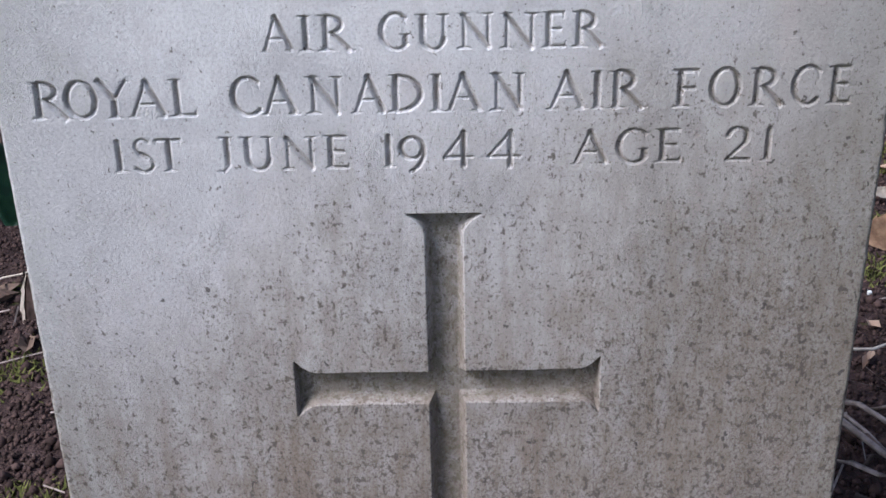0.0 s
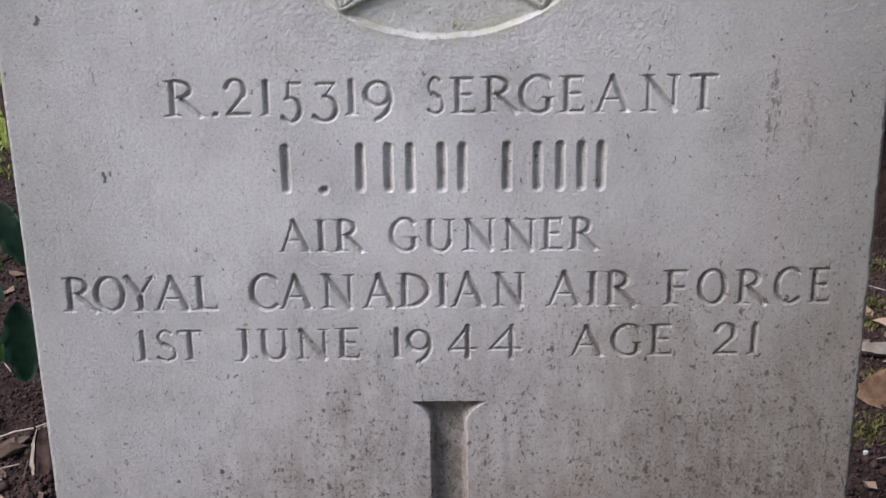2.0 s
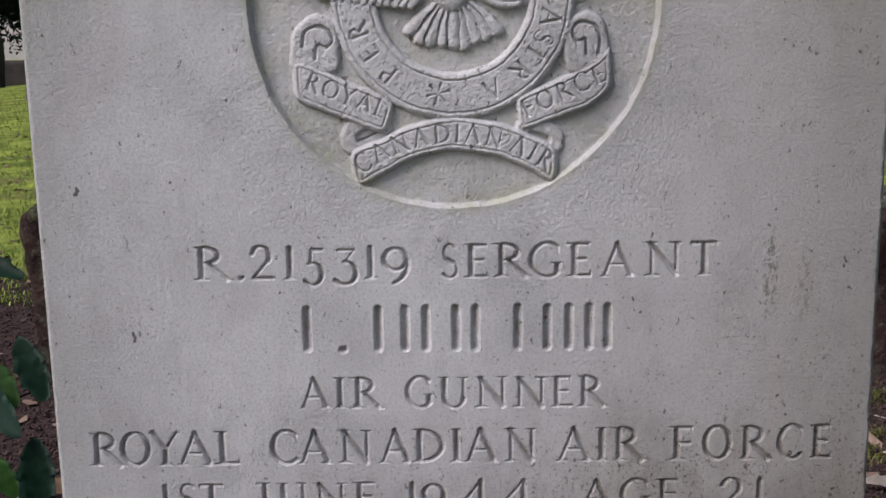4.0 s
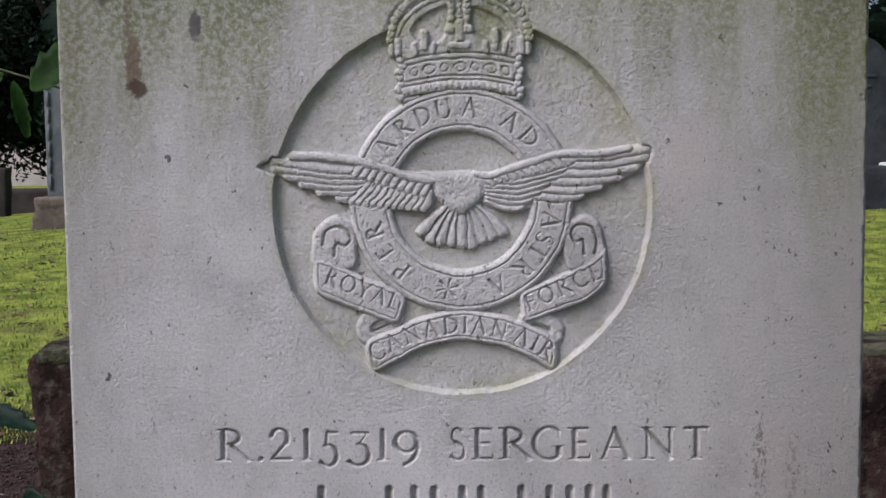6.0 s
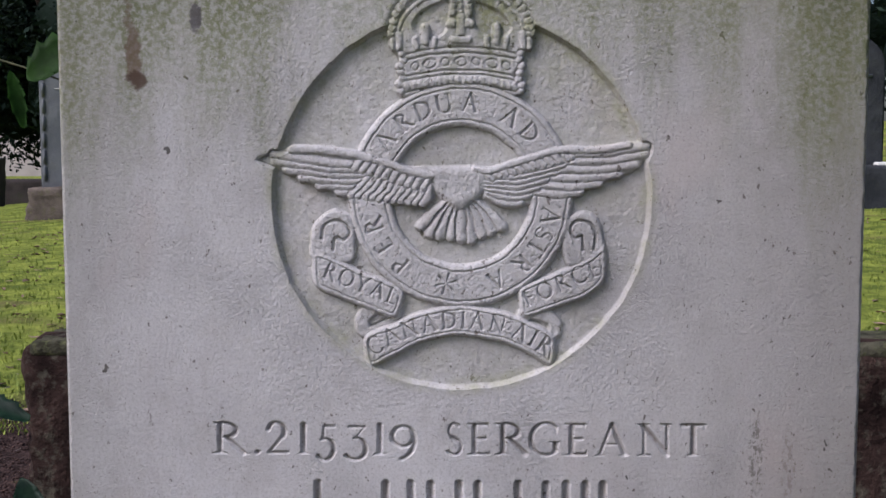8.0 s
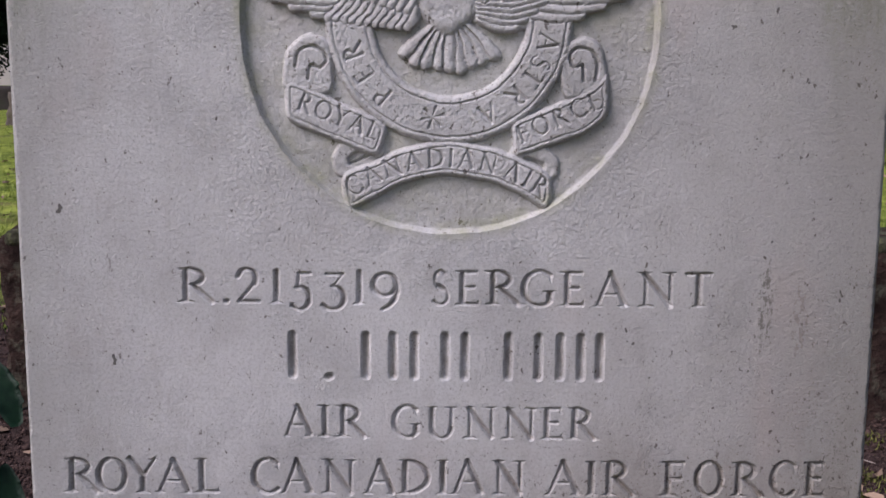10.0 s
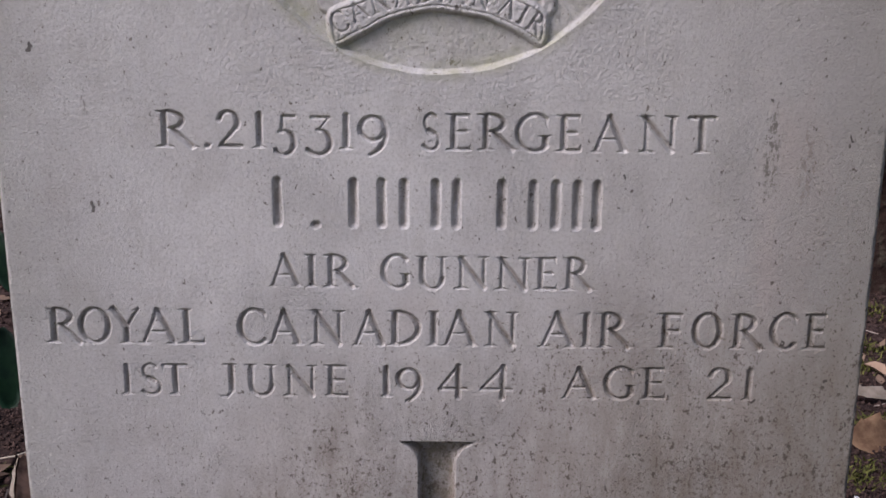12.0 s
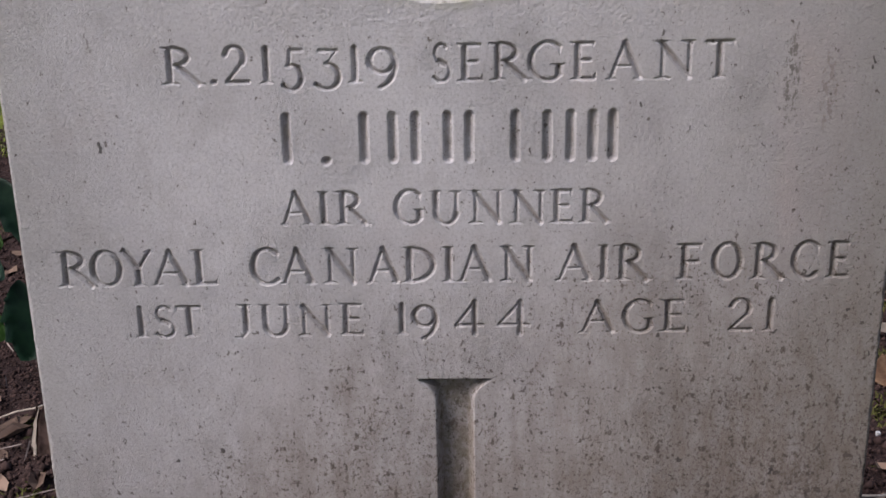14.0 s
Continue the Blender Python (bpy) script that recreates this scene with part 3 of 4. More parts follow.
def inside(poly, far=14.0):
    """Signed distance to a polygon, positive inside, cut off at far."""
    out = np.full(x.shape, -far)
    i0, i1 = np.searchsorted(x_line, [poly[:, 0].min() - far, poly[:, 0].max() + far])
    j0, j1 = np.searchsorted(z_line, [poly[:, 1].min() - far, poly[:, 1].max() + far])
    xs, zs = x[j0:j1, i0:i1], z[j0:j1, i0:i1]
    best, odd = np.full(xs.shape, 1e9), np.zeros(xs.shape, bool)
    for (ax, az), (bx, bz) in zip(poly, np.roll(poly, -1, 0)):
        ex, ez = bx - ax, bz - az
        s = np.clip(((xs - ax) * ex + (zs - az) * ez) / max(ex * ex + ez * ez, 1e-9), 0, 1)
        best = np.minimum(best, (xs - ax - s * ex) ** 2 + (zs - az - s * ez) ** 2)
        if az != bz:
            odd ^= ((az > zs) != (bz > zs)) & (xs < ex * (zs - az) / ez + ax)
    out[j0:j1, i0:i1] = np.where(odd, 1, -1) * np.sqrt(best)
    return out


def band(points, half):
    """Room inside a stroke of that half width along a curve."""
    out = np.full(x.shape, -20.0)
    p = curve(points)
    for a, b in zip(p[:-1], p[1:]):
        e = b - a
        s = np.clip(((x - a[0]) * e[0] + (z - a[1]) * e[1]) / max(e @ e, 1e-9), 0, 1)
        out = np.maximum(out, half - np.hypot(x - a[0] - s * e[0], z - a[1] - s * e[1]))
    return out


MM = 0.001
FLOOR = -3.5 * MM
wobble = 2.0 * np.sin(np.arctan2(z + 11, x) * 9) + 1.2 * np.sin(np.arctan2(z + 11, x) * 23 + 1)
well = (335 + wobble * 0.3) - np.hypot(x, z + 11)
H = FLOOR * np.clip(well / 6.0, 0, 1) ** 0.8
owner = np.where(well > -2, 1, 0)


def raise_to(room, top, ident, edge=3.0, moat=0.0):
    """Lets a part of the badge stand up to top inside its outline, with a rounded edge; a shallow cut runs round it where it leaves the well."""
    global H, owner
    if moat:
        H = np.minimum(H, np.where((room <= 0) & (room > -moat) & (well < 3), -0.8 * MM * (1 + room / moat), 0))
        H = np.where((room > 0) & (well < 6), np.minimum(H, -2.2 * MM), H)
    t = np.clip(room / edge, 0, 1)
    up = FLOOR + (top - FLOOR) * np.sqrt(1 - (1 - t) ** 2)
    win = (room > 0) & (up > H - 1e-6)
    H, owner = np.where(win, up, H), np.where(win, ident, owner)


def groove(room, deep):
    """Presses a line into whatever stands there."""
    global H
    H = H - deep * np.clip(room / 2.0, 0, 1)


def lobe(points, half, top, ident, drop=1.0, blunt=0.5):
    """One ridge that lies over what is there: along the points, narrow at its root, rounded at its end, arched across."""
    global H, owner
    p = curve(points, n=5)
    reach = half + 3
    i0, i1 = np.searchsorted(x_line, [p[:, 0].min() - reach, p[:, 0].max() + reach])
    j0, j1 = np.searchsorted(z_line, [p[:, 1].min() - reach, p[:, 1].max() + reach])
    xs, zs = x[j0:j1, i0:i1], z[j0:j1, i0:i1]
    q = np.full(xs.shape, 9.0)
    for k, (a, b) in enumerate(zip(p[:-1], p[1:])):
        e = b - a
        s = np.clip(((xs - a[0]) * e[0] + (zs - a[1]) * e[1]) / max(e @ e, 1e-9), 0, 1)
        wide = half * (blunt + (1 - blunt) * np.minimum(1, (k + s) / (len(p) - 1) * 1.8))
        q = np.minimum(q, np.hypot(xs - a[0] - s * e[0], zs - a[1] - s * e[1]) / wide)
    on = q < 1
    H[j0:j1, i0:i1] = np.where(on, (top - drop * q ** 2.4) * MM, H[j0:j1, i0:i1])
    owner[j0:j1, i0:i1] = np.where(on, ident, owner[j0:j1, i0:i1])


def between(a, b, f):
    return a[0] + (b[0] - a[0]) * f, a[1] + (b[1] - a[1]) * f


# the crown: a jewelled band, four fleurs and a cross over it, beaded arches
outline = curve([(-102, 172), (-113, 198), (-104, 216), (-110, 238), (-117, 256), (-125, 276), (-128, 295), (-120, 319), (-103, 341), (-77, 361), (-45, 374), (0, 380), (45, 374), (80, 359), (105, 336), (121, 306), (123, 284), (114, 264), (106, 244), (105, 227), (95, 212), (105, 195), (97, 173), (55, 187), (-0, 191), (-55, 185)], True, 6)
crown = inside(outline)
raise_to(crown, -0.9 * MM, 10, 7.0, 7.0)
is_crown = owner == 10
# sunk ground between the arches and the fleurs
for hole in ([(-87, 295), (-73, 321), (-45, 337), (-19, 340), (-19, 295), (-55, 269)], [(19, 338), (51, 332), (77, 314), (89, 288), (55, 271), (19, 295)]):
    H = np.where(is_crown, H - 1.5 * MM * np.clip(inside(curve(hole, True, 5)) / 5, 0, 1), H)
for s in (-1, 1):
    # the arch: an outer string of beads, a plain rim below it
    rim = [(s * 112, 282), (s * 100, 312), (s * 74, 338), (s * 42, 352), (s * 22, 356)]
    lobe(rim, 5.5, -0.55, 10, 0.9, 0.9)
    string = curve([(s * 122, 284), (s * 114, 316), (s * 90, 346), (s * 56, 366), (s * 24, 374)], n=3)
    for k, (a, b) in enumerate(string):
        lobe([(a, b), (a + 1, b + 1)], 8.0, 0.15, 10, 1.0, 1.0)
    # fleurs: a tall petal with a lower one at each side
    for dx, dz, w, h in ((-15, -9, 6, 15), (15, -9, 6, 15), (0, 0, 8, 26)):
        lobe([(s * 62 + dx, 268 + dz), (s * 62 + dx * 1.15, 268 + dz + h)], w, 0.1, 10, 1.3, 0.8)
    for dx, w, h in ((0, 8, 24), (11 * s, 6, 14)):
        lobe([(s * 108 + dx, 258), (s * 108 + dx, 258 + h)], w, 0.0, 10, 1.2, 0.8)
# middle arch and cross
for dx in (-14, 0, 14):
    for k in range(6):
        lobe([(dx, 318 + 11 * k), (dx + 0.5, 322 + 11 * k)], 6.4 if dx else 5.4, 0.1 if dx else -0.3, 10, 1.0, 1.0)
for a, b, w in (((-17, 300), (17, 300), 8), ((0, 278), (0, 310), 9), ((-14, 272), (14, 272), 7)):
    lobe([a, b], w, 0.1, 10, 1.0, 1.0)
# the band
sag = z + 0.0013 * x * x
for level, deep, half in ((260, 0.8, 2.4), (250, 0.9, 2.6), (221, 0.9, 2.4), (213, 0.7, 2.2), (194, 0.9, 2.4)):
    groove(np.where(is_crown, half - np.abs(sag - level), -1), deep * MM)
for px in (-80, -54, -27, 0, 27, 54, 80):
    r = np.hypot((x - px) / (12 if px % 54 == 0 else 8), (sag - 235) / 8)
    H = np.where(is_crown, H - 0.6 * MM * np.clip(1 - np.abs(r - 0.9) * 3.5, 0, 1), H)
for k in range(20):
    r = 1 - np.hypot((x + 104 - 11 * k) / 6.5, (sag - 203) / 8)
    H = np.where(is_crown, H + 0.8 * MM * np.sqrt(np.clip(r, 0, 1)), H)
for s in (-1, 1):
    for k in range(7):
        lobe([(s * (103 + 3 * math.sin(k * 2.1)), 182 + 11 * k), (s * (105 + 3 * math.sin(k * 2.1)), 184 + 11 * k)], 6.5, -0.5, 10, 1.0, 1.0)
# bottom and side scrolls
low = curve([(-173, -251), (-128, -231), (-75, -207), (-1, -193), (75, -205), (126, -225), (169, -252), (162, -303), (126, -286), (75, -264), (-1, -252), (-67, -263), (-124, -291), (-165, -305)], True, 5)
left_scroll = curve([(-262, -102), (-223, -110), (-173, -135), (-108, -162), (-102, -190), (-120, -219), (-174, -201), (-230, -178), (-260, -163), (-266, -135)], True, 4)
right_scroll = curve([(103, -164), (141, -146), (186, -128), (226, -109), (255, -83), (258, -116), (255, -152), (222, -181), (166, -201), (113, -219), (103, -192)], True, 4)
raise_to(band([(-116, -209), (-148, -200), (-173, -215), (-175, -239), (-153, -252)], 13), -2.0 * MM, 6, 7)
raise_to(band([(113, -211), (144, -211), (166, -225), (168, -244), (148, -254)], 13), -2.0 * MM, 7, 7)
groove(band([(-161, -233), (-138, -223), (-112, -207)], 3.0), 1.1 * MM)
groove(band([(126, -221), (144, -229), (156, -240)], 3.0), 1.1 * MM)
curl_left = curve([(-266, -114), (-267, -70), (-257, -43), (-230, -25), (-204, -29), (-190, -50), (-189, -113), (-219, -121)], True, 5)
curl_right = curve([(186, -121), (178, -61), (188, -39), (218, -26), (242, -39), (252, -65), (256, -116), (216, -124)], True, 5)
raise_to(inside(curl_left), -1.2 * MM, 6, 8)
raise_to(inside(curl_right), -1.2 * MM, 7, 8)
groove(band([(-247, -76), (-241, -52), (-224, -44), (-206, -50), (-198, -66), (-209, -78), (-223, -74), (-227, -96)], 3.2), 1.5 * MM)
groove(band([(236, -95), (239, -67), (227, -48), (204, -45), (193, -61), (202, -75), (216, -73), (218, -97)], 3.2), 1.5 * MM)
raise_to(inside(left_scroll), -0.7 * MM, 6, 8)
raise_to(inside(right_scroll), -0.7 * MM, 7, 8)
raise_to(inside(low), -0.6 * MM, 8, 8)
for room in (inside(left_scroll), inside(right_scroll), inside(low)):
    groove(np.minimum(room - 8.0, 12.0 - room), 0.55 * MM)

# the ring with its motto
garter = 39 - np.abs(np.hypot(x, z) - 161)
raise_to(garter, -0.8 * MM, 3, 9)
is_ring = owner == 3
motto = np.zeros_like(X)


def on_arc(text, angles, radius, size, cx=0.0, cz=0.0):
    for c, a in zip(text, angles):
        t = radians(a)
        ux, uz = -math.sin(t), math.cos(t)
        w = GLYPHS[c][0] * size / 2
        ox, oz = cx + radius * math.cos(t) + ux * w, cz + radius * math.sin(t) + uz * w
        cut(motto, X, Z, GLYPHS[c][1], BX + ox * U, BZ + oz * U, size * U, t - math.pi / 2, 1.3)


on_arc("ARDUA", (144, 128, 114, 100.5, 84), 148, 33)
on_arc("AD", (57.5, 42.5), 148, 33)
on_arc("PER", (229, 213.5, 199), 147, 33)
on_arc("ASTRA", (-13, -25, -34.5, -48, -67), 147, 33)


def shares(text, gap=0.2):
    """Where the middle of each letter lies along its line, from 0 to 1."""
    w = [0.0 if c == " " else GLYPHS[c][0] for c in text]
    total, at, out = sum(w) + gap * (len(w) - 1), 0.0, []
    for c in w:
        out.append((at + c / 2) / total)
        at += c + gap
    return out


def on_line(text, x0, z0, x1, z1, size):
    t = math.atan2(z1 - z0, x1 - x0)
    for c, f in zip(text, shares(text)):
        w = GLYPHS[c][0] * size / 2
        ox, oz = x0 + (x1 - x0) * f - math.cos(t) * w, z0 + (z1 - z0) * f - math.sin(t) * w
        cut(motto, X, Z, GLYPHS[c][1], BX + ox * U, BZ + oz * U, size * U, t, 1.3)


LETTERING = "CANADIAN AIR"
for c, f in zip(LETTERING, shares(LETTERING)):
    if c != " ":
        on_arc(c, [127 - 73 * f], 260, 31, 0, -497)
on_line("ROYAL", -247, -145, -120, -195, 30)
on_line("FORCE", 119, -198, 250, -139, 30)
for k in range(6):
    a = radians(60 * k + 12)
    cut(motto, X, Z, [(0.1 * math.cos(a), 0.1 * math.sin(a), 0.75 * math.cos(a), 0.75 * math.sin(a), 0.10, 0.26)], BX - 26 * U, BZ - 156 * U, 24 * U)


groove(np.where(is_ring, np.minimum(garter - 10.0, 14.5 - garter), -1), 0.7 * MM)
H = H - np.minimum(motto * 1.3, 0.0016)

# the fan below the centre
for k in (0, 8, 1, 7, 2, 6, 3, 5, 4):
    a = radians(-136 + 11.6 * k + 1.0 * math.sin(k * 2.3))
    r = 88 + 3 * math.sin(k * 1.7) + 8 * abs(k - 4) / 4
    lobe([(24 * math.cos(a), 14 + 24 * math.sin(a)), (r * 0.6 * math.cos(a), 14 + r * 0.6 * math.sin(a)), (r * math.cos(a), 14 + r * math.sin(a))], 11.5, -1.2, 9, 1.5, 0.4)

# the spread side pieces: long ridges outwards, rows of short ones inwards, a smooth upper band
wing = curve([(-359, 64), (-329, 77), (-306, 87), (-258, 85), (-187, 79), (-137, 62), (-91, 53), (-46, 49), (-48, -6), (-85, -18), (-137, -15), (-188, -4), (-233, 8), (-279, 25), (-311, 40), (-329, 50)], True, 4)
raise_to(inside(wing), -1.7 * MM, 4, 6.0, 4.0)
for k in range(5, -1, -1):
    f = k / 5
    tip = ((-332, 74), (-329, 61), (-309, 46), (-281, 31), (-250, 18), (-216, 6))[k]
    root = between((-137, 53), (-121, 15), f)
    mid = between(tip, root, 0.5)
    lobe([root, (mid[0], mid[1] - 5 + 2 * f), tip], 8.5, -0.55, 4, 1.1, 0.8)
for k in range(11):
    f = k / 10
    lobe([between((-159, 41), (-54, 17), f), between((-177, 15), (-58, -1), f), between((-194, 1), (-68, -14), f)], 7.6, -0.45, 4, 0.8, 0.6)
for k in range(10):
    f = k / 9
    lobe([between((-175, 66), (-58, 29), f), between((-187, 49), (-66, 13), f)], 7.6, -0.15, 4, 1.1, 0.7)
lobe([(-52, 35), (-91, 43), (-137, 59), (-187, 73), (-248, 81), (-298, 82)], 8.0, 0.0, 4, 1.0, 0.9)

wing = curve([(17, 49), (55, 46), (95, 61), (135, 74), (175, 85), (226, 83), (276, 90), (312, 95), (334, 86), (330, 70), (308, 44), (266, 28), (226, 12), (186, -5), (125, -16), (75, -16), (37, -4)], True, 4)
raise_to(inside(wing), -1.7 * MM, 5, 6.0, 4.0)
for k in range(5, -1, -1):
    f = k / 5
    tip = ((326, 86), (324, 72), (308, 54), (276, 38), (242, 22), (210, 8))[k]
    root = between((175, 74), (130, 6), f)
    mid = between(tip, root, 0.5)
    lobe([root, (mid[0], mid[1] - 5), tip], 8.5, -0.55, 5, 1.1, 0.8)
for k in range(6, -1, -1):
    f = k / 6
    root, tip = between((43, 39), (47, 0), f), between((194, 68), (105, -12), f)
    mid = between(tip, root, 0.5)
    lobe([root, (mid[0], mid[1] - 7), tip], 8.2, -0.30, 5, 1.3, 0.7)
for k in range(11):
    f = k / 10
    lobe([between((37, 43), (175, 78), f), between((55, 30), (186, 64), f)], 6.6, -0.15, 5, 1.0, 0.7)
lobe([(25, 46), (55, 44), (95, 58), (135, 70), (175, 80), (236, 80), (296, 88)], 7.0, 0.0, 5, 1.0, 0.9)

# the plain swelling in the middle
body = curve([(-58, 49), (-26, 53), (23, 53), (45, 41), (47, 16), (27, -10), (0, -28), (-26, -18), (-48, 11)], True, 6)
raise_to(inside(body, 40.0), -0.1 * MM, 2, 16)
H = np.where(owner == 2, H + 0.5 * MM * np.clip(1 - np.hypot((x + 2) / 26, (z + 6) / 20), 0, 1), H)

# tooling marks and decay in the sunk ground
rng = np.random.default_rng(4)
rough = rng.normal(size=(H.shape[0] // 6 + 2, H.shape[1] // 6 + 2))
rough = np.kron(rough, np.ones((6, 6)))[:H.shape[0], :H.shape[1]]
for k in (2, 3):
    rough = (rough + np.roll(rough, k, 0) + np.roll(rough, -k, 0) + np.roll(rough, k, 1) + np.roll(rough, -k, 1)) / 5
H = np.where((owner == 1) & (well > 9), H + 0.10 * MM * rough, H)
px, pz = ragged(H.shape, 3, 1.0, 21)
qx, qz = ragged(H.shape, 9, 1.0, 22)
H = np.where(owner > 1, H + MM * (0.085 * px + 0.05 * qx - 0.28 * np.clip(pz - 1.1, 0, 1.2) - 0.12 * np.clip(qz - 1.2, 0, 1)), H + MM * 0.05 * px - MM * 0.25 * np.clip(pz + 0.6 * qz - 1.7, 0, 1))
H = np.minimum(H, 0.4 * MM)
H[0] = H[-1] = 0.0
H = np.where(np.abs(X) > 0.0985, 0.0, H)

cell = owner[:-1, :-1]
badge = [
    ("roundel", cell == 1, None, "sunk round panel with yellow-green algae on its rim"),
    ("crown", cell == 10, "roundel", "carved crown with beaded arches"),
    ("motto_ring", cell == 3, "roundel", "raised ring lettered PER ARDUA AD ASTRA"),
    ("spread_relief", cell == 4, "roundel", "ridged carved relief spreading sideways"),
    ("spread_relief", cell == 5, "roundel", "ridged carved relief spreading sideways"),
    ("boss", cell == 2, "roundel", "plain rounded boss"),
    ("fan_relief", cell == 9, "roundel", "fluted fan-shaped relief"),
    ("scroll", cell == 6, "roundel", "curled scroll lettered ROYAL"),
    ("scroll", cell == 7, "roundel", "curled scroll lettered FORCE"),
    ("scroll", cell == 8, "roundel", "arched scroll lettered CANADIAN AIR"),
    ("face_panel", None, None, "pale upper face round the badge"),
]
surface(worn_edges(H, X, Z), X, Z, badge, headstone)

# the strip up to the curved top
X, s = np.meshgrid(columns(-0.18, 0.18, 0.006), np.linspace(0, 1, 16))
Z = 0.650 + s * (top_of(X) - 0.650)
H = -0.0022 * np.clip((s - 0.93) / 0.07, 0, 1) ** 2 + np.zeros_like(X)
H[:, 0] = H[:, -1] = -0.0022
surface(H, X, Z, [("top_panel", None, None, "green-stained top strip with curved upper edge")], headstone)


# ---- the ground ----
def rise(x, y):
    """The burial ground climbs gently away from the grave, more to the right."""
    t = np.clip((y - 1.3) / 4.7, 0, 2.2)
    return t * (0.305 + np.clip(x, -6, 6) * 0.045) - 0.12 * np.clip(t - 1, 0, 2) ** 2


def lumps(x, y):
    return 0.010 * noise.fractal(Vector((x * 5, y * 5, 0.3)), 1.0, 2.0, 4) + 0.006 * noise.fractal(Vector((x * 26, y * 26, 4.1)), 1.0, 2.0, 3)


def ground_at(x, y):
    near = max(0.0, 1 - max(abs(x) - 2.2, 0, y - 3.5, -y - 0.5) / 2)
    return float(rise(x, y)) + lumps(x, y) * near


gx = axis((-160, -20, 20), (-20, -4, 2), (-4, -1.3, 0.1), (-1.3, 1.3, 0.014), (1.3, 4, 0.1), (4, 20, 2), (20, 160, 20))
gy = axis((-120, -10, 15), (-10, -0.6, 0.6), (-0.6, 1.9, 0.014), (1.9, 4, 0.06), (4, 12, 0.5), (12, 30, 3), (30, 260, 23))
X, Y = np.meshgrid(gx, gy)
Z = np.array([[ground_at(a, b) for a in gx] for b in gy])
i = np.arange(X.size).reshape(X.shape)
Q = np.stack([i[:-1, :-1], i[:-1, 1:], i[1:, 1:], i[1:, :-1]], -1).reshape(-1, 4)
tagged(mesh_object("ground", np.stack([X, Y, Z], -1).reshape(-1, 3), Q, GROUND), "brown bare soil giving way to mossy turf", "ground", kind="structure")
rnd = random.Random(7)


def scatter(name, count, spots, shape, material, label, category, smooth=False):
    """One object of many small loose pieces. shape(): points and triangles of a piece."""
    V, F, base = [], [], 0
    for _ in range(count):
        x, y = spots()
        pts, tri = shape()
        a, k = rnd.uniform(0, math.tau), ground_at(x, y)
        ca, sa = math.cos(a), math.sin(a)
        V += [(x + p[0] * ca - p[1] * sa, y + p[0] * sa + p[1] * ca, k + p[2]) for p in pts]
        F += [tuple(base + v for v in t) for t in tri]
        base += len(pts)
    return tagged(mesh_object(name, V, F, material, smooth=smooth), label, category, kind="stuff")


def beside(y0, y1, power=1.0):
    """A spot that shows to either side of the headstone."""
    def pick():
        y = y0 + (y1 - y0) * rnd.random() ** power
        half = 0.19 + 0.385 * (y + 0.1)
        x = rnd.choice((-1, 1)) * (half + rnd.uniform(-0.14, 0.16) * (0.6 + 0.5 * y))
        return (x, y) if abs(x) > 0.2 or y > 0.09 else (math.copysign(0.22, x), y)
    return pick


def crumb():
    s = rnd.uniform(0.0008, 0.0034) * (2.0 if rnd.random() < 0.05 else 1.0)
    t = [rnd.uniform(0.7, 1.3) * s for _ in range(6)]
    p = [(t[0], 0, s * 0.3), (0, t[1], s * 0.3), (-t[2], 0, s * 0.3), (0, -t[3], s * 0.3), (0, 0, s * 0.3 + t[4]), (0, 0, -0.4 * s)]
    return p, [(0, 1, 4), (1, 2, 4), (2, 3, 4), (3, 0, 4), (1, 0, 5), (2, 1, 5), (3, 2, 5), (0, 3, 5)]


def blade():
    h, w = rnd.uniform(0.005, 0.017), rnd.uniform(0.0012, 0.0026)
    b = rnd.uniform(0.2, 1.0) * h
    return [(-w, 0, 0), (w, 0, 0), (w * 0.7, b * 0.4, h * 0.6), (-w * 0.7, b * 0.4, h * 0.6), (0, b, h)], [(0, 1, 2), (0, 2, 3), (3, 2, 4)]


def frond():
    h, w = rnd.uniform(0.002, 0.008), rnd.uniform(0.001, 0.0022)
    return [(-w, 0, 0), (w, 0, 0), (rnd.uniform(-0.004, 0.004), rnd.uniform(0.002, 0.008), h)], [(0, 1, 2)]


def litter_leaf():
    s, b, up = rnd.uniform(0.009, 0.025), rnd.uniform(0.25, 0.5), rnd.uniform(0.002, 0.010)
    p = [(-s, 0, 0.002), (-s * 0.3, s * b, up), (s * 0.5, s * b * 0.8, up * 0.8), (s, 0, rnd.uniform(0.002, 0.012)), (s * 0.4, -s * b, up), (-s * 0.4, -s * b * 0.9, up * 1.2), (0, 0, 0.002)]
    return p, [(0, 6, 1), (1, 6, 2), (2, 6, 3), (3, 6, 4), (4, 6, 5), (5, 6, 0)]


def needle():
    s, w, up = rnd.uniform(0.006, 0.022), rnd.uniform(0.0003, 0.0008), rnd.uniform(0.001, 0.008)
    return [(-s, -w, 0.002), (s, -w, up), (s, w, up + 0.001), (-s, w, 0.003)], [(0, 1, 2), (0, 2, 3)]


scatter("soil_crumbs", 30000, beside(0.02, 1.8, 1.5), crumb, CRUMB, "loose dark brown crumbs of soil and grit", "soil", True)
scatter("leaf_litter", 620, beside(0.3, 5.5, 1.0), litter_leaf, LITTER, "scattered brown dead leaves on the ground", "leaf litter")
scatter("plant_debris", 330, beside(0.03, 2.2, 1.2), needle, TWIG, "thin dry stalks and bits lying on soil", "debris")


def clump(spots, spread):
    def pick():
        cx, cy = rnd.choice(spots)
        return cx + rnd.gauss(0, spread), cy + rnd.gauss(0, spread)
    return pick


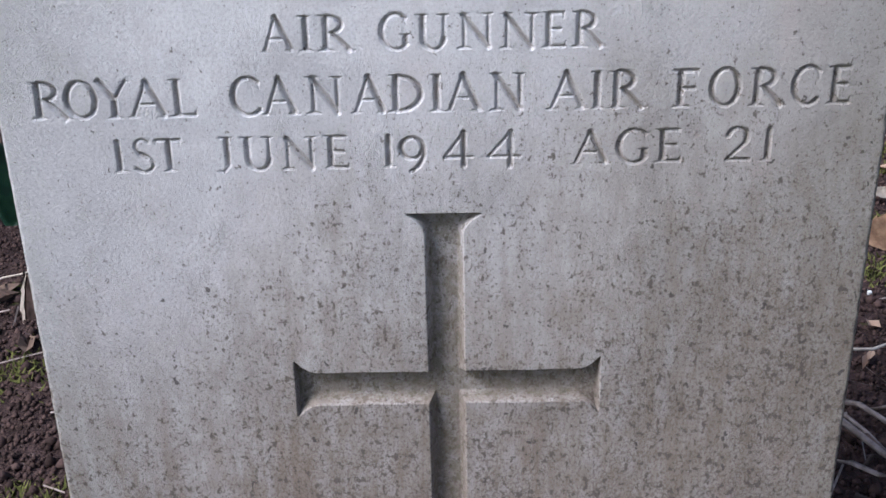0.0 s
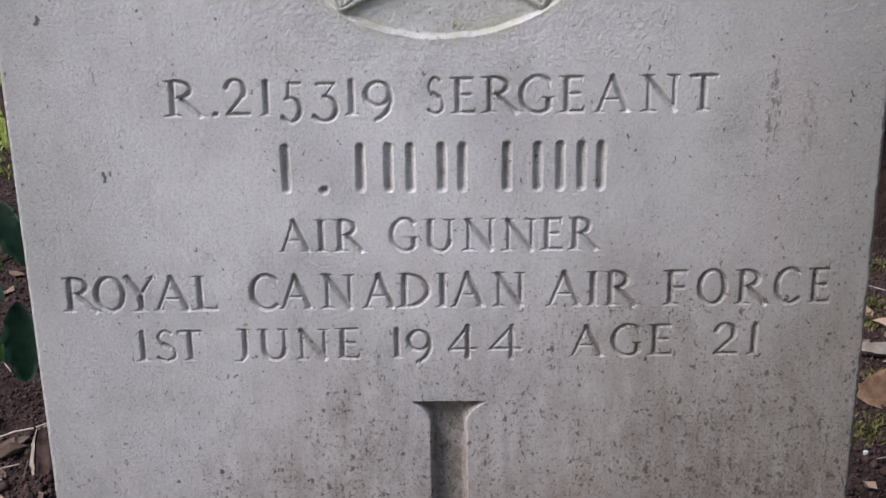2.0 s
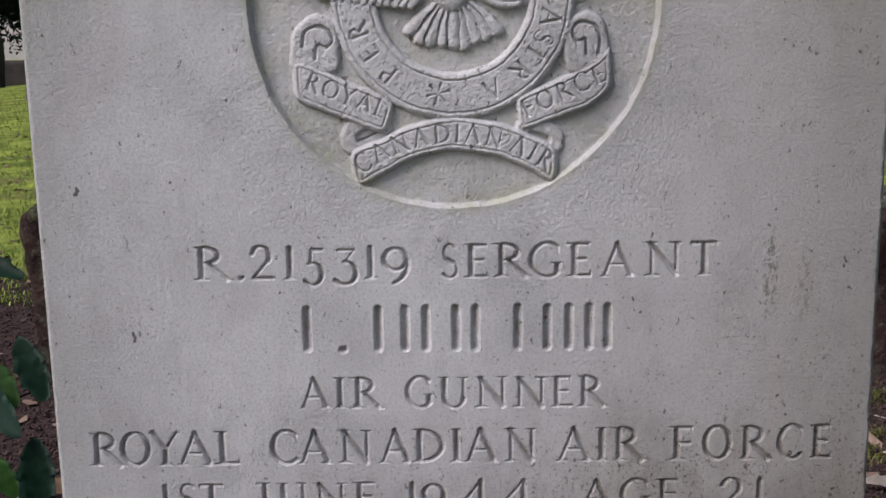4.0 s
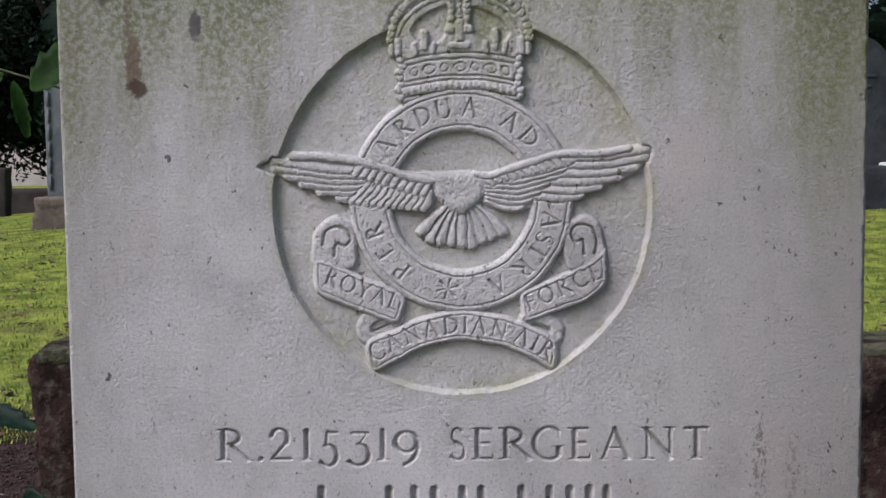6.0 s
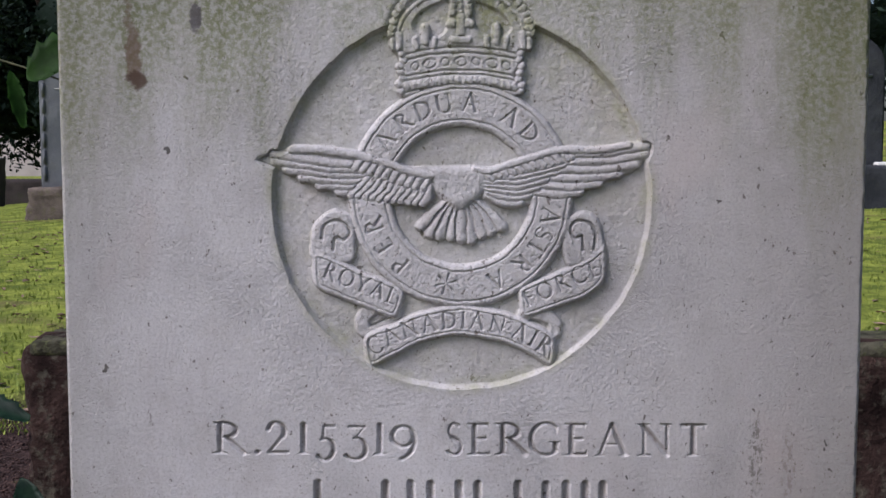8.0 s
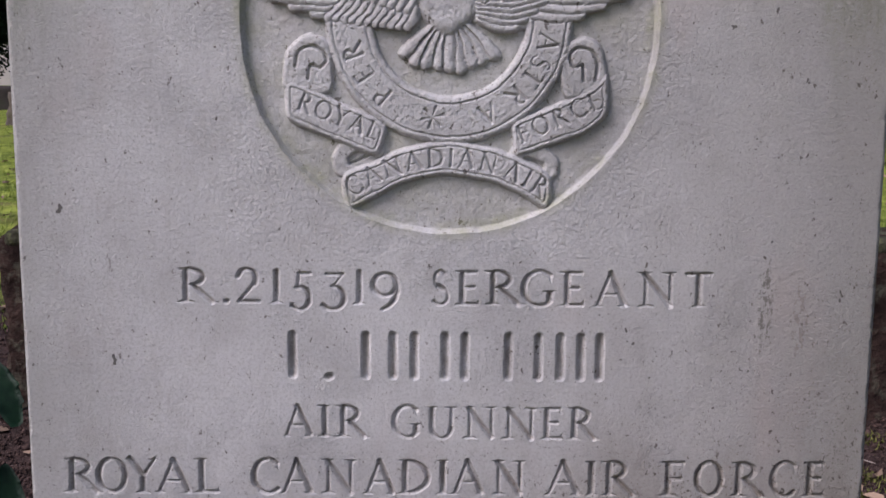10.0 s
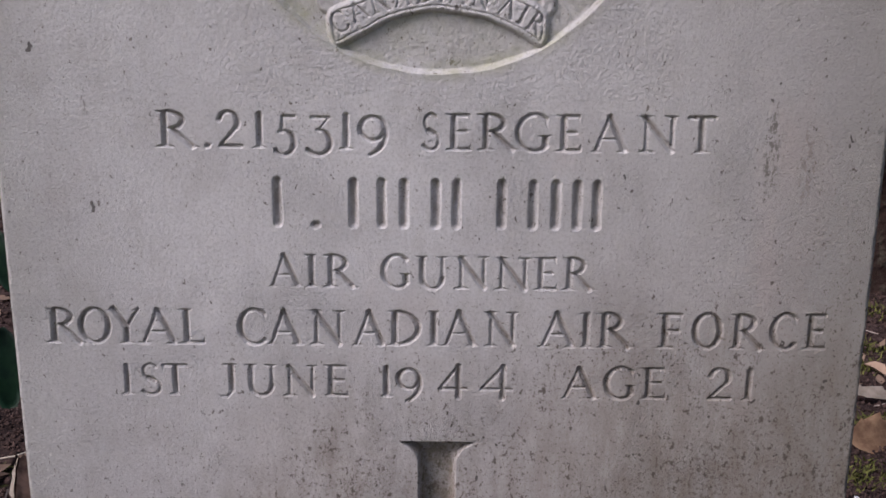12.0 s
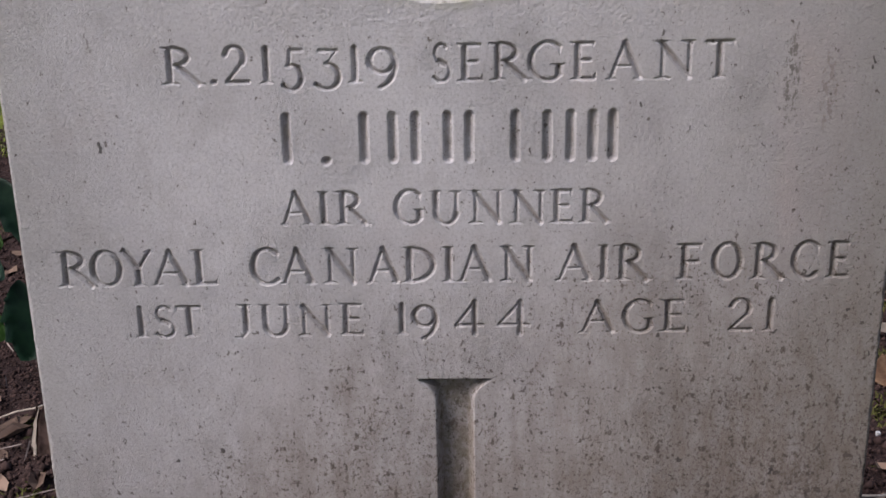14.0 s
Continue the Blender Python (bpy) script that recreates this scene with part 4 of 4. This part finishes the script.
MOSSY = [(-0.275, 0.13), (-0.285, 0.155), (-0.26, 0.10), (0.50, 0.80), (0.53, 0.87), (0.46, 0.62), (0.58, 1.02), (0.40, 0.50), (-0.36, 0.33)]
scatter("moss", 2000, clump(MOSSY, 0.017), frond, MOSS, "tufts of yellow-green moss on bare soil", "moss")


def lawn():
    y = 1.55 + 5.5 * rnd.random() ** 1.4
    half = 0.19 + 0.385 * (y + 0.1)
    return rnd.choice((-1, 1)) * (half + rnd.uniform(-0.22, 0.22) * (0.5 + 0.5 * y)), y


scatter("grass", 20000, lawn, blade, BLADE, "short mossy grass, bright yellow-green", "grass")


# ---- stones behind ----
def hewn(name, lo, hi, material, parent, label="", rough=0.012, bevel=0.02, cuts=9, lean=0.0, seed=0.0):
    """A block with rounded, uneven, worn faces."""
    bm = bmesh.new()
    size = Vector(hi) - Vector(lo)
    bmesh.ops.create_cube(bm, size=1)
    bmesh.ops.scale(bm, vec=size, verts=bm.verts)
    bmesh.ops.bevel(bm, geom=list(bm.edges), offset=bevel, segments=3, affect="EDGES", profile=0.5)
    bmesh.ops.subdivide_edges(bm, edges=[e for e in bm.edges if e.calc_length() > max(size) / cuts], cuts=cuts, use_grid_fill=True)
    for v in bm.verts:
        n = noise.fractal((v.co + Vector((seed, 0, 0))) * 9, 1.0, 2.0, 4) * rough
        v.co += v.co.normalized() * n + Vector((0, lean * (v.co.z + size.z / 2), 0))
        v.co += (Vector(lo) + Vector(hi)) / 2
    bmesh.ops.recalc_face_normals(bm, faces=bm.faces)
    return part(name, bm, material, parent, label)


low_stone = tagged(new("low_gravestone"), "low wide weathered dark brown sandstone grave marker, mossy on top", "gravestone")
hewn("block", (-0.690, 1.11, -0.10), (0.88, 1.25, 0.270), LOW_STONE, low_stone, "", 0.024, 0.03, 34, 0.03, 2.0)
hewn("moss_crust", (-0.668, 1.120, 0.246), (0.860, 1.258, 0.272), MOSS_CRUST, low_stone, "crust of grey-green moss and lichen", 0.016, 0.010, 46, 0.0, 7.0)

# tall grey headstone on a rough plinth, up the slope
far_grave = tagged(new("tall_gravestone"), "tall smooth grey gravestone standing on a rough-hewn plinth", "gravestone")
far_grave.location = (-2.13, 6.0, 0.185)
hewn("plinth", (-0.49, -0.06, -0.15), (0.49, 0.34, 0.20), PLINTH_STONE, far_grave, "rough-hewn brown plinth", 0.03, 0.03, 10, 0, 5.0)
hewn("tablet", (-0.42, 0.02, 0.17), (0.42, 0.18, 0.98), GREY_SLAB, far_grave, "smooth blue-grey tablet", 0.003, 0.012, 6)
for k in range(7):
    bm = bmesh.new()
    bmesh.ops.create_cube(bm, size=1, matrix=Matrix.LocRotScale((-0.392, 0.018, 0.28 + 0.1 * k), None, (0.022, 0.02, 0.088)))
    bmesh.ops.bevel(bm, geom=list(bm.edges), offset=0.006, segments=2, affect="EDGES")
    part("carved_border", bm, GREY_SLAB, far_grave)
for k, (a, b) in enumerate(((-0.10, 0.12), (-0.27, 0.25), (-0.32, 0.30), (-0.16, 0.16))):
    bm = bmesh.new()
    bmesh.ops.create_cube(bm, size=1, matrix=Matrix.LocRotScale(((a + b) / 2, 0.016, 0.875 - 0.045 * k), None, (b - a, 0.004, 0.007)))
    part("unread_line", bm, FADED_LETTER, far_grave, "pale line of unreadable lettering")

# dark round-shouldered headstone on the other side
dark_grave = tagged(new("dark_gravestone"), "dark sooty gravestone with rounded shoulders on a low base", "gravestone")
dark_grave.location = (1.64, 5.0, 0.40)
bm = bmesh.new()
prof = [(-0.44, 0.1), (0.44, 0.1), (0.44, 0.60)] + [(0.44 - 0.16 * (1 - math.cos(t)), 0.60 + 0.16 * math.sin(t)) for t in np.linspace(0.2, 1.57, 6)] + [(-0.44 + 0.16 * (1 - math.cos(t)), 0.60 + 0.16 * math.sin(t)) for t in np.linspace(1.57, 0.2, 6)] + [(-0.44, 0.60)]
a = [bm.verts.new((u, 0, v)) for u, v in prof]
b = [bm.verts.new((u, 0.12, v)) for u, v in prof]
bm.faces.new(a), bm.faces.new(b[::-1])
for k in range(len(prof)):
    bm.faces.new((a[k], b[k], b[(k + 1) % len(prof)], a[(k + 1) % len(prof)]))
bmesh.ops.recalc_face_normals(bm, faces=bm.faces)
bmesh.ops.bevel(bm, geom=[e for e in bm.edges if abs(e.verts[0].co.y - e.verts[1].co.y) < 1e-6], offset=0.012, segments=2, affect="EDGES")
tablet = part("tablet", bm, DARK_SLAB, dark_grave)
for f in tablet.data.polygons:
    f.use_smooth = False
hewn("base", (-0.56, -0.08, -0.15), (0.56, 0.22, 0.12), DARK_SLAB, dark_grave, "", 0.01, 0.02, 8, 0, 3.0)
for k in range(4):
    bm = bmesh.new()
    bmesh.ops.create_cube(bm, size=1, matrix=Matrix.LocRotScale((0.12, -0.003, 0.56 - 0.05 * k), None, (0.5 - 0.05 * k, 0.006, 0.012)))
    part("unread_line", bm, GREY_SLAB, dark_grave, "faint line of unreadable lettering")
flower = tagged(hewn("white_pebble", (2.02, 4.93, 0.505), (2.12, 4.99, 0.535), PALE_LETTER, None, "", 0.006, 0.012, 4), "small white stone lying on the grave base", "stone")

side_grave = tagged(new("small_gravestone"), "small dark leaning gravestone near the boundary wall", "gravestone")
side_grave.location = (-3.90, 8.0, 0.20)
hewn("tablet", (-0.24, 0, -0.1), (0.24, 0.12, 0.36), BRICK_WALL, side_grave, "", 0.008, 0.02, 6, 0.1)

wall = tagged(hewn("boundary_wall", (-16, 12.2, -0.5), (18, 12.6, 0.32), BRICK_WALL, None, "", 0.03, 0.04, 60), "low dark stone boundary wall", "wall", kind="structure")
far_wall = tagged(hewn("pale_building", (-30, 42, -1), (6, 48, 3.2), PALE_WALL, None, "", 0.0, 0.05, 4), "pale rendered building beyond the trees", "building")


# ---- yews ----
def yew(x, y, tall, spread, low, seed, count):
    """Trunk, a few limbs and a crown of many small sprays round uneven masses."""
    r = random.Random(seed)
    tree = tagged(new("yew_tree"), "dark evergreen yew with dense shaded foliage", "tree", "yews behind the graves")
    tree.location = (x, y, float(rise(x, y)) - 0.05)
    bm = bmesh.new()
    for k in range(6):
        a = k * 1.05 + r.random()
        p0, p1 = Vector((0, 0, 0.1 if k == 0 else r.uniform(0.8, 1.6))), Vector((math.cos(a) * spread * 0.5, math.sin(a) * spread * 0.5, tall * r.uniform(0.5, 0.8)))
        if k == 0:
            p0, p1 = Vector((0, 0, -0.2)), Vector((0.1, 0, tall * 0.9))
        d = p1 - p0
        bmesh.ops.create_cone(bm, segments=9, radius1=0.38 if k == 0 else 0.14, radius2=0.04, depth=d.length, matrix=Matrix.Translation((p0 + p1) / 2) @ d.to_track_quat("Z", "Y").to_matrix().to_4x4())
    part("trunk", bm, BARK, tree)
    masses = [(r.uniform(-spread, spread), r.uniform(-spread, spread) * 0.7, r.uniform(low + 0.7, tall), r.uniform(0.7, 1.35)) for _ in range(34)]
    V, F = [], []
    for _ in range(count):
        cx, cy, cz, cr = r.choice(masses)
        d = Vector((r.gauss(0, 1), r.gauss(0, 1), r.gauss(0, 1))).normalized() * cr * r.uniform(0.55, 1.06)
        c = Vector((cx, cy, max(cz, low + 0.3))) + d
        if c.z < low + 0.25 * r.random():
            continue
        s = r.uniform(0.03, 0.085)
        u = Vector((r.gauss(0, 1), r.gauss(0, 1), r.gauss(0, 0.6) - 0.4)).normalized()
        w = u.cross(Vector((r.gauss(0, 1), r.gauss(0, 1), r.gauss(0, 1)))).normalized() * s * 0.38
        b = len(V)
        V += [c - u * s, c + w, c + u * s, c - w]
        F.append((b, b + 1, b + 2, b + 3))
    crown = mesh_object("crown", [tuple(v) for v in V], F, YEW, smooth=False)
    crown.parent = tree
    bm = bmesh.new()
    for cx, cy, cz, cr in masses:
        before = len(bm.verts)
        bmesh.ops.create_icosphere(bm, subdivisions=2, radius=cr * 0.34, matrix=Matrix.Translation((cx, cy, max(cz, low + 0.55))))
        bm.verts.ensure_lookup_table()
        for v in bm.verts[before:]:
            v.co += Vector((1, 1, 0.6)) * noise.noise(v.co * 2.3) * 0.22
    part("inner_foliage", bm, YEW, tree)
    return tree


for x, y, tall, spread, low, seed, count in ((-9.4, 17, 6.5, 2.6, 0.55, 1, 60000), (-5.6, 16, 6.0, 2.4, 0.40, 2, 60000), (-1.0, 19, 7, 3, 0.3, 3, 20000), (4.2, 16, 6.5, 2.6, 0.1, 4, 20000), (8.0, 15, 6.5, 2.6, 0.0, 5, 30000), (12.5, 17, 7, 3, 0.2, 6, 7000), (-14.5, 19, 7, 3, 0.4, 8, 6000)):
    yew(x, y, tall, spread, low, seed, count)


# ---- holly beside the headstone ----
def holly_leaf(tip, base, facing, width, material, name="leaf", curl=0.25, spines=4, side=1.0):
    """A spiny leaf from base to tip, its upper side turned to facing, folded along the midrib."""
    base, tip = Vector(base), Vector(tip)
    u = tip - base
    n = Vector(facing).normalized()
    w = u.cross(n).normalized()
    n = w.cross(u).normalized()
    bm = bmesh.new()
    count = spines * 4
    mid, edges = [], ([], [])
    for k in range(count + 1):
        t = k / count
        c = base + u * t + n * (-curl * u.length * t * t * 0.5)
        half = width * math.sin(math.pi * min(1, t * 0.93 + 0.05)) ** 0.75
        phase = (k % 4) / 4
        half *= 0.84 + 0.3 * phase ** 2 if 0 < k < count else 0.25
        mid.append(bm.verts.new(c))
        for s, row in ((-1, edges[0]), (1, edges[1])):
            quarter = bm.verts.new(c + w * s * half * 0.55 + n * half * 0.16)
            edge = bm.verts.new(c + w * s * half + n * half * (0.10 + 0.30 * phase) + u * 0.06 * phase)
            row.append((quarter, edge))
    for k in range(count):
        for row, flip in ((edges[0], True), (edges[1], False)):
            for quad in ((mid[k], mid[k + 1], row[k + 1][0], row[k][0]), (row[k][0], row[k + 1][0], row[k + 1][1], row[k][1])):
                bm.faces.new(quad[::-1] if flip else quad)
    bmesh.ops.solidify(bm, geom=list(bm.faces), thickness=0.0005)
    return part(name, bm, material, None)


def rod(name, points, r0, r1, material, parent=None):
    """A tapering stalk along a curve."""
    p = [Vector(q) for q in points]
    bm = bmesh.new()
    rings = []
    for k, c in enumerate(p):
        d = (p[min(k + 1, len(p) - 1)] - p[max(k - 1, 0)]).normalized()
        a = d.orthogonal().normalized()
        b = d.cross(a)
        r = r0 + (r1 - r0) * k / (len(p) - 1)
        rings.append([bm.verts.new(c + (a * math.cos(t) + b * math.sin(t)) * r) for t in np.arange(7) * math.tau / 7])
    for s, t in zip(rings[:-1], rings[1:]):
        for k in range(7):
            bm.faces.new((s[k], s[(k + 1) % 7], t[(k + 1) % 7], t[k]))
    bm.faces.new(rings[0][::-1]), bm.faces.new(rings[-1])
    return part(name, bm, material, parent)


def bent(a, b, sag, n=8, wob=0.0, seed=0):
    a, b = Vector(a), Vector(b)
    return [a.lerp(b, k / n) + Vector((wob * noise.noise(Vector((k * 0.7, seed, 0))), wob * noise.noise(Vector((k * 0.7, seed, 5))), -sag * 4 * (k / n) * (1 - k / n) + wob * noise.noise(Vector((k * 0.7, seed, 9))))) for k in range(n + 1)]


holly = tagged(new("holly_sapling"), "holly shoots with glossy dark green spiny leaves", "holly")
rod("stem", bent((-0.620, 0.500, 0.000), (-0.572, 0.558, 0.672), -0.02, 10, 0.02, 2), 0.006, 0.003, STEM, holly)
rod("stem", bent((-0.578, 0.558, 0.672), (-0.380, 0.547, 0.621), -0.006, 8), 0.0016, 0.0009, STEM, holly)
rod("stem", bent((-0.616, 0.580, 0.320), (-0.473, 0.547, 0.311), -0.01, 6), 0.0016, 0.0009, STEM, holly)
rod("stem", bent((-0.618, 0.520, 0.087), (-0.411, 0.547, 0.184), 0.004, 8, 0.01, 6), 0.0022, 0.0012, DARK_TWIG, holly)
for base, tip, face, width, material in (
    ((-0.425, 0.547, 0.626), (-0.373, 0.538, 0.669), (-0.258, -1.014, 0.190), 0.021, HOLLY_LIT),
    ((-0.442, 0.547, 0.635), (-0.425, 0.536, 0.581), (0.515, -1.014, 0.190), 0.0085, HOLLY_LIT),
    ((-0.451, 0.547, 0.642), (-0.497, 0.536, 0.619), (0.220, -1.048, 0.606), 0.018, HOLLY_LIT),
    ((-0.493, 0.547, 0.313), (-0.427, 0.525, 0.299), (0.110, -0.718, 0.826), 0.013, HOLLY),
    ((-0.444, 0.547, 0.230), (-0.415, 0.525, 0.171), (0.165, -1.048, 0.331), 0.017, HOLLY),
    ((-0.482, 0.547, 0.206), (-0.440, 0.514, 0.171), (-0.110, -0.828, 0.716), 0.016, HOLLY_LIT),
    ((-0.480, 0.536, 0.181), (-0.417, 0.448, 0.169), (0.000, -0.938, 0.496), 0.016, HOLLY),
    ((-0.404, 0.469, 0.154), (-0.397, 0.448, 0.082), (0.258, -1.014, 0.190), 0.019, HOLLY),
    ((-0.453, 0.469, 0.138), (-0.417, 0.448, 0.105), (0.000, -1.048, 0.606), 0.014, HOLLY_LIT),
):
    holly_leaf(tip, base, face, width, material).parent = holly

# dry twigs lying against the grave, a straw and curled dead leaves
for k, (a, b, r, m) in enumerate((
    ((0.262, 0.262, 0.030), (0.400, 0.300, 0.058), 0.0015, STRAW),
    ((0.268, 0.250, 0.028), (0.360, 0.120, 0.012), 0.0024, TWIG),
    ((0.272, 0.246, 0.022), (0.322, 0.060, 0.010), 0.0018, TWIG),
    ((0.300, 0.230, 0.020), (0.380, 0.150, 0.020), 0.0020, TWIG),
    ((0.275, 0.170, 0.010), (0.350, 0.215, 0.018), 0.0015, DARK_TWIG),
    ((0.262, 0.140, 0.012), (0.300, 0.050, 0.012), 0.0022, DARK_TWIG),
    ((0.280, 0.090, 0.010), (0.340, 0.130, 0.014), 0.0014, TWIG),
    ((0.266, 0.210, 0.030), (0.335, 0.020, 0.018), 0.0026, TWIG),
    ((0.258, 0.180, 0.012), (0.345, 0.075, 0.030), 0.0020, TWIG),
    ((0.262, 0.110, 0.016), (0.325, 0.180, 0.022), 0.0016, DARK_TWIG),
    ((0.250, 0.060, 0.010), (0.310, 0.110, 0.016), 0.0022, TWIG),
    ((0.280, 0.215, 0.014), (0.300, 0.100, 0.030), 0.0028, CRISP),
)):
    tagged(rod("dry_twig", bent(a, b, -0.006, 8, 0.008, k), r, r * 0.5, m), "thin dry grey twig lying on the soil", "twig", "dry twigs beside the headstone")
tagged(rod("straw_stalk", bent((-0.52, 0.44, 0.020), (-0.385, 0.462, 0.034), 0.004, 8, 0.004, 3), 0.0013, 0.0009, STRAW), "pale dry straw stalk lying on the soil", "stalk")
for base, tip, face, width, material, label in (
    ((-0.392, 0.458, 0.034), (-0.368, 0.39, 0.004), (0.4, -0.6, 0.7), 0.0065, CRISP, "curled dark brown dead leaf hanging on a stalk"),
    ((-0.396, 0.456, 0.032), (-0.392, 0.40, 0.006), (-0.5, -0.6, 0.5), 0.0030, STRAW, "shrivelled pale dead leaf on soil"),
    ((-0.400, 0.460, 0.034), (-0.378, 0.42, 0.004), (0.9, -0.3, 0.4), 0.0050, CRISP, "curled dark brown dead leaf hanging on a stalk"),
    ((0.405, 0.560, 0.012), (0.470, 0.570, 0.020), (0, -0.75, 0.7), 0.024, DEAD_LEAF, "orange-brown dead leaf lying on the soil"),
    ((0.44, 0.690, 0.012), (0.52, 0.690, 0.014), (0, -0.5, 0.9), 0.010, STRAW, "pale dead leaf lying on the soil"),
    ((-0.50, 0.68, 0.012), (-0.43, 0.70, 0.016), (0, -0.6, 0.9), 0.014, DEAD_LEAF, "brown dead leaf lying on the soil"),
):
    tagged(holly_leaf(tip, base, face, width, material, "dead_leaf", 0.5, 3), label, "leaf")
tagged(hewn("pebble", (0.372, 0.443, 0.006), (0.376, 0.447, 0.0105), PALE_LETTER, None, "", 0.0004, 0.001, 2), "tiny white pebble on the soil", "pebble")
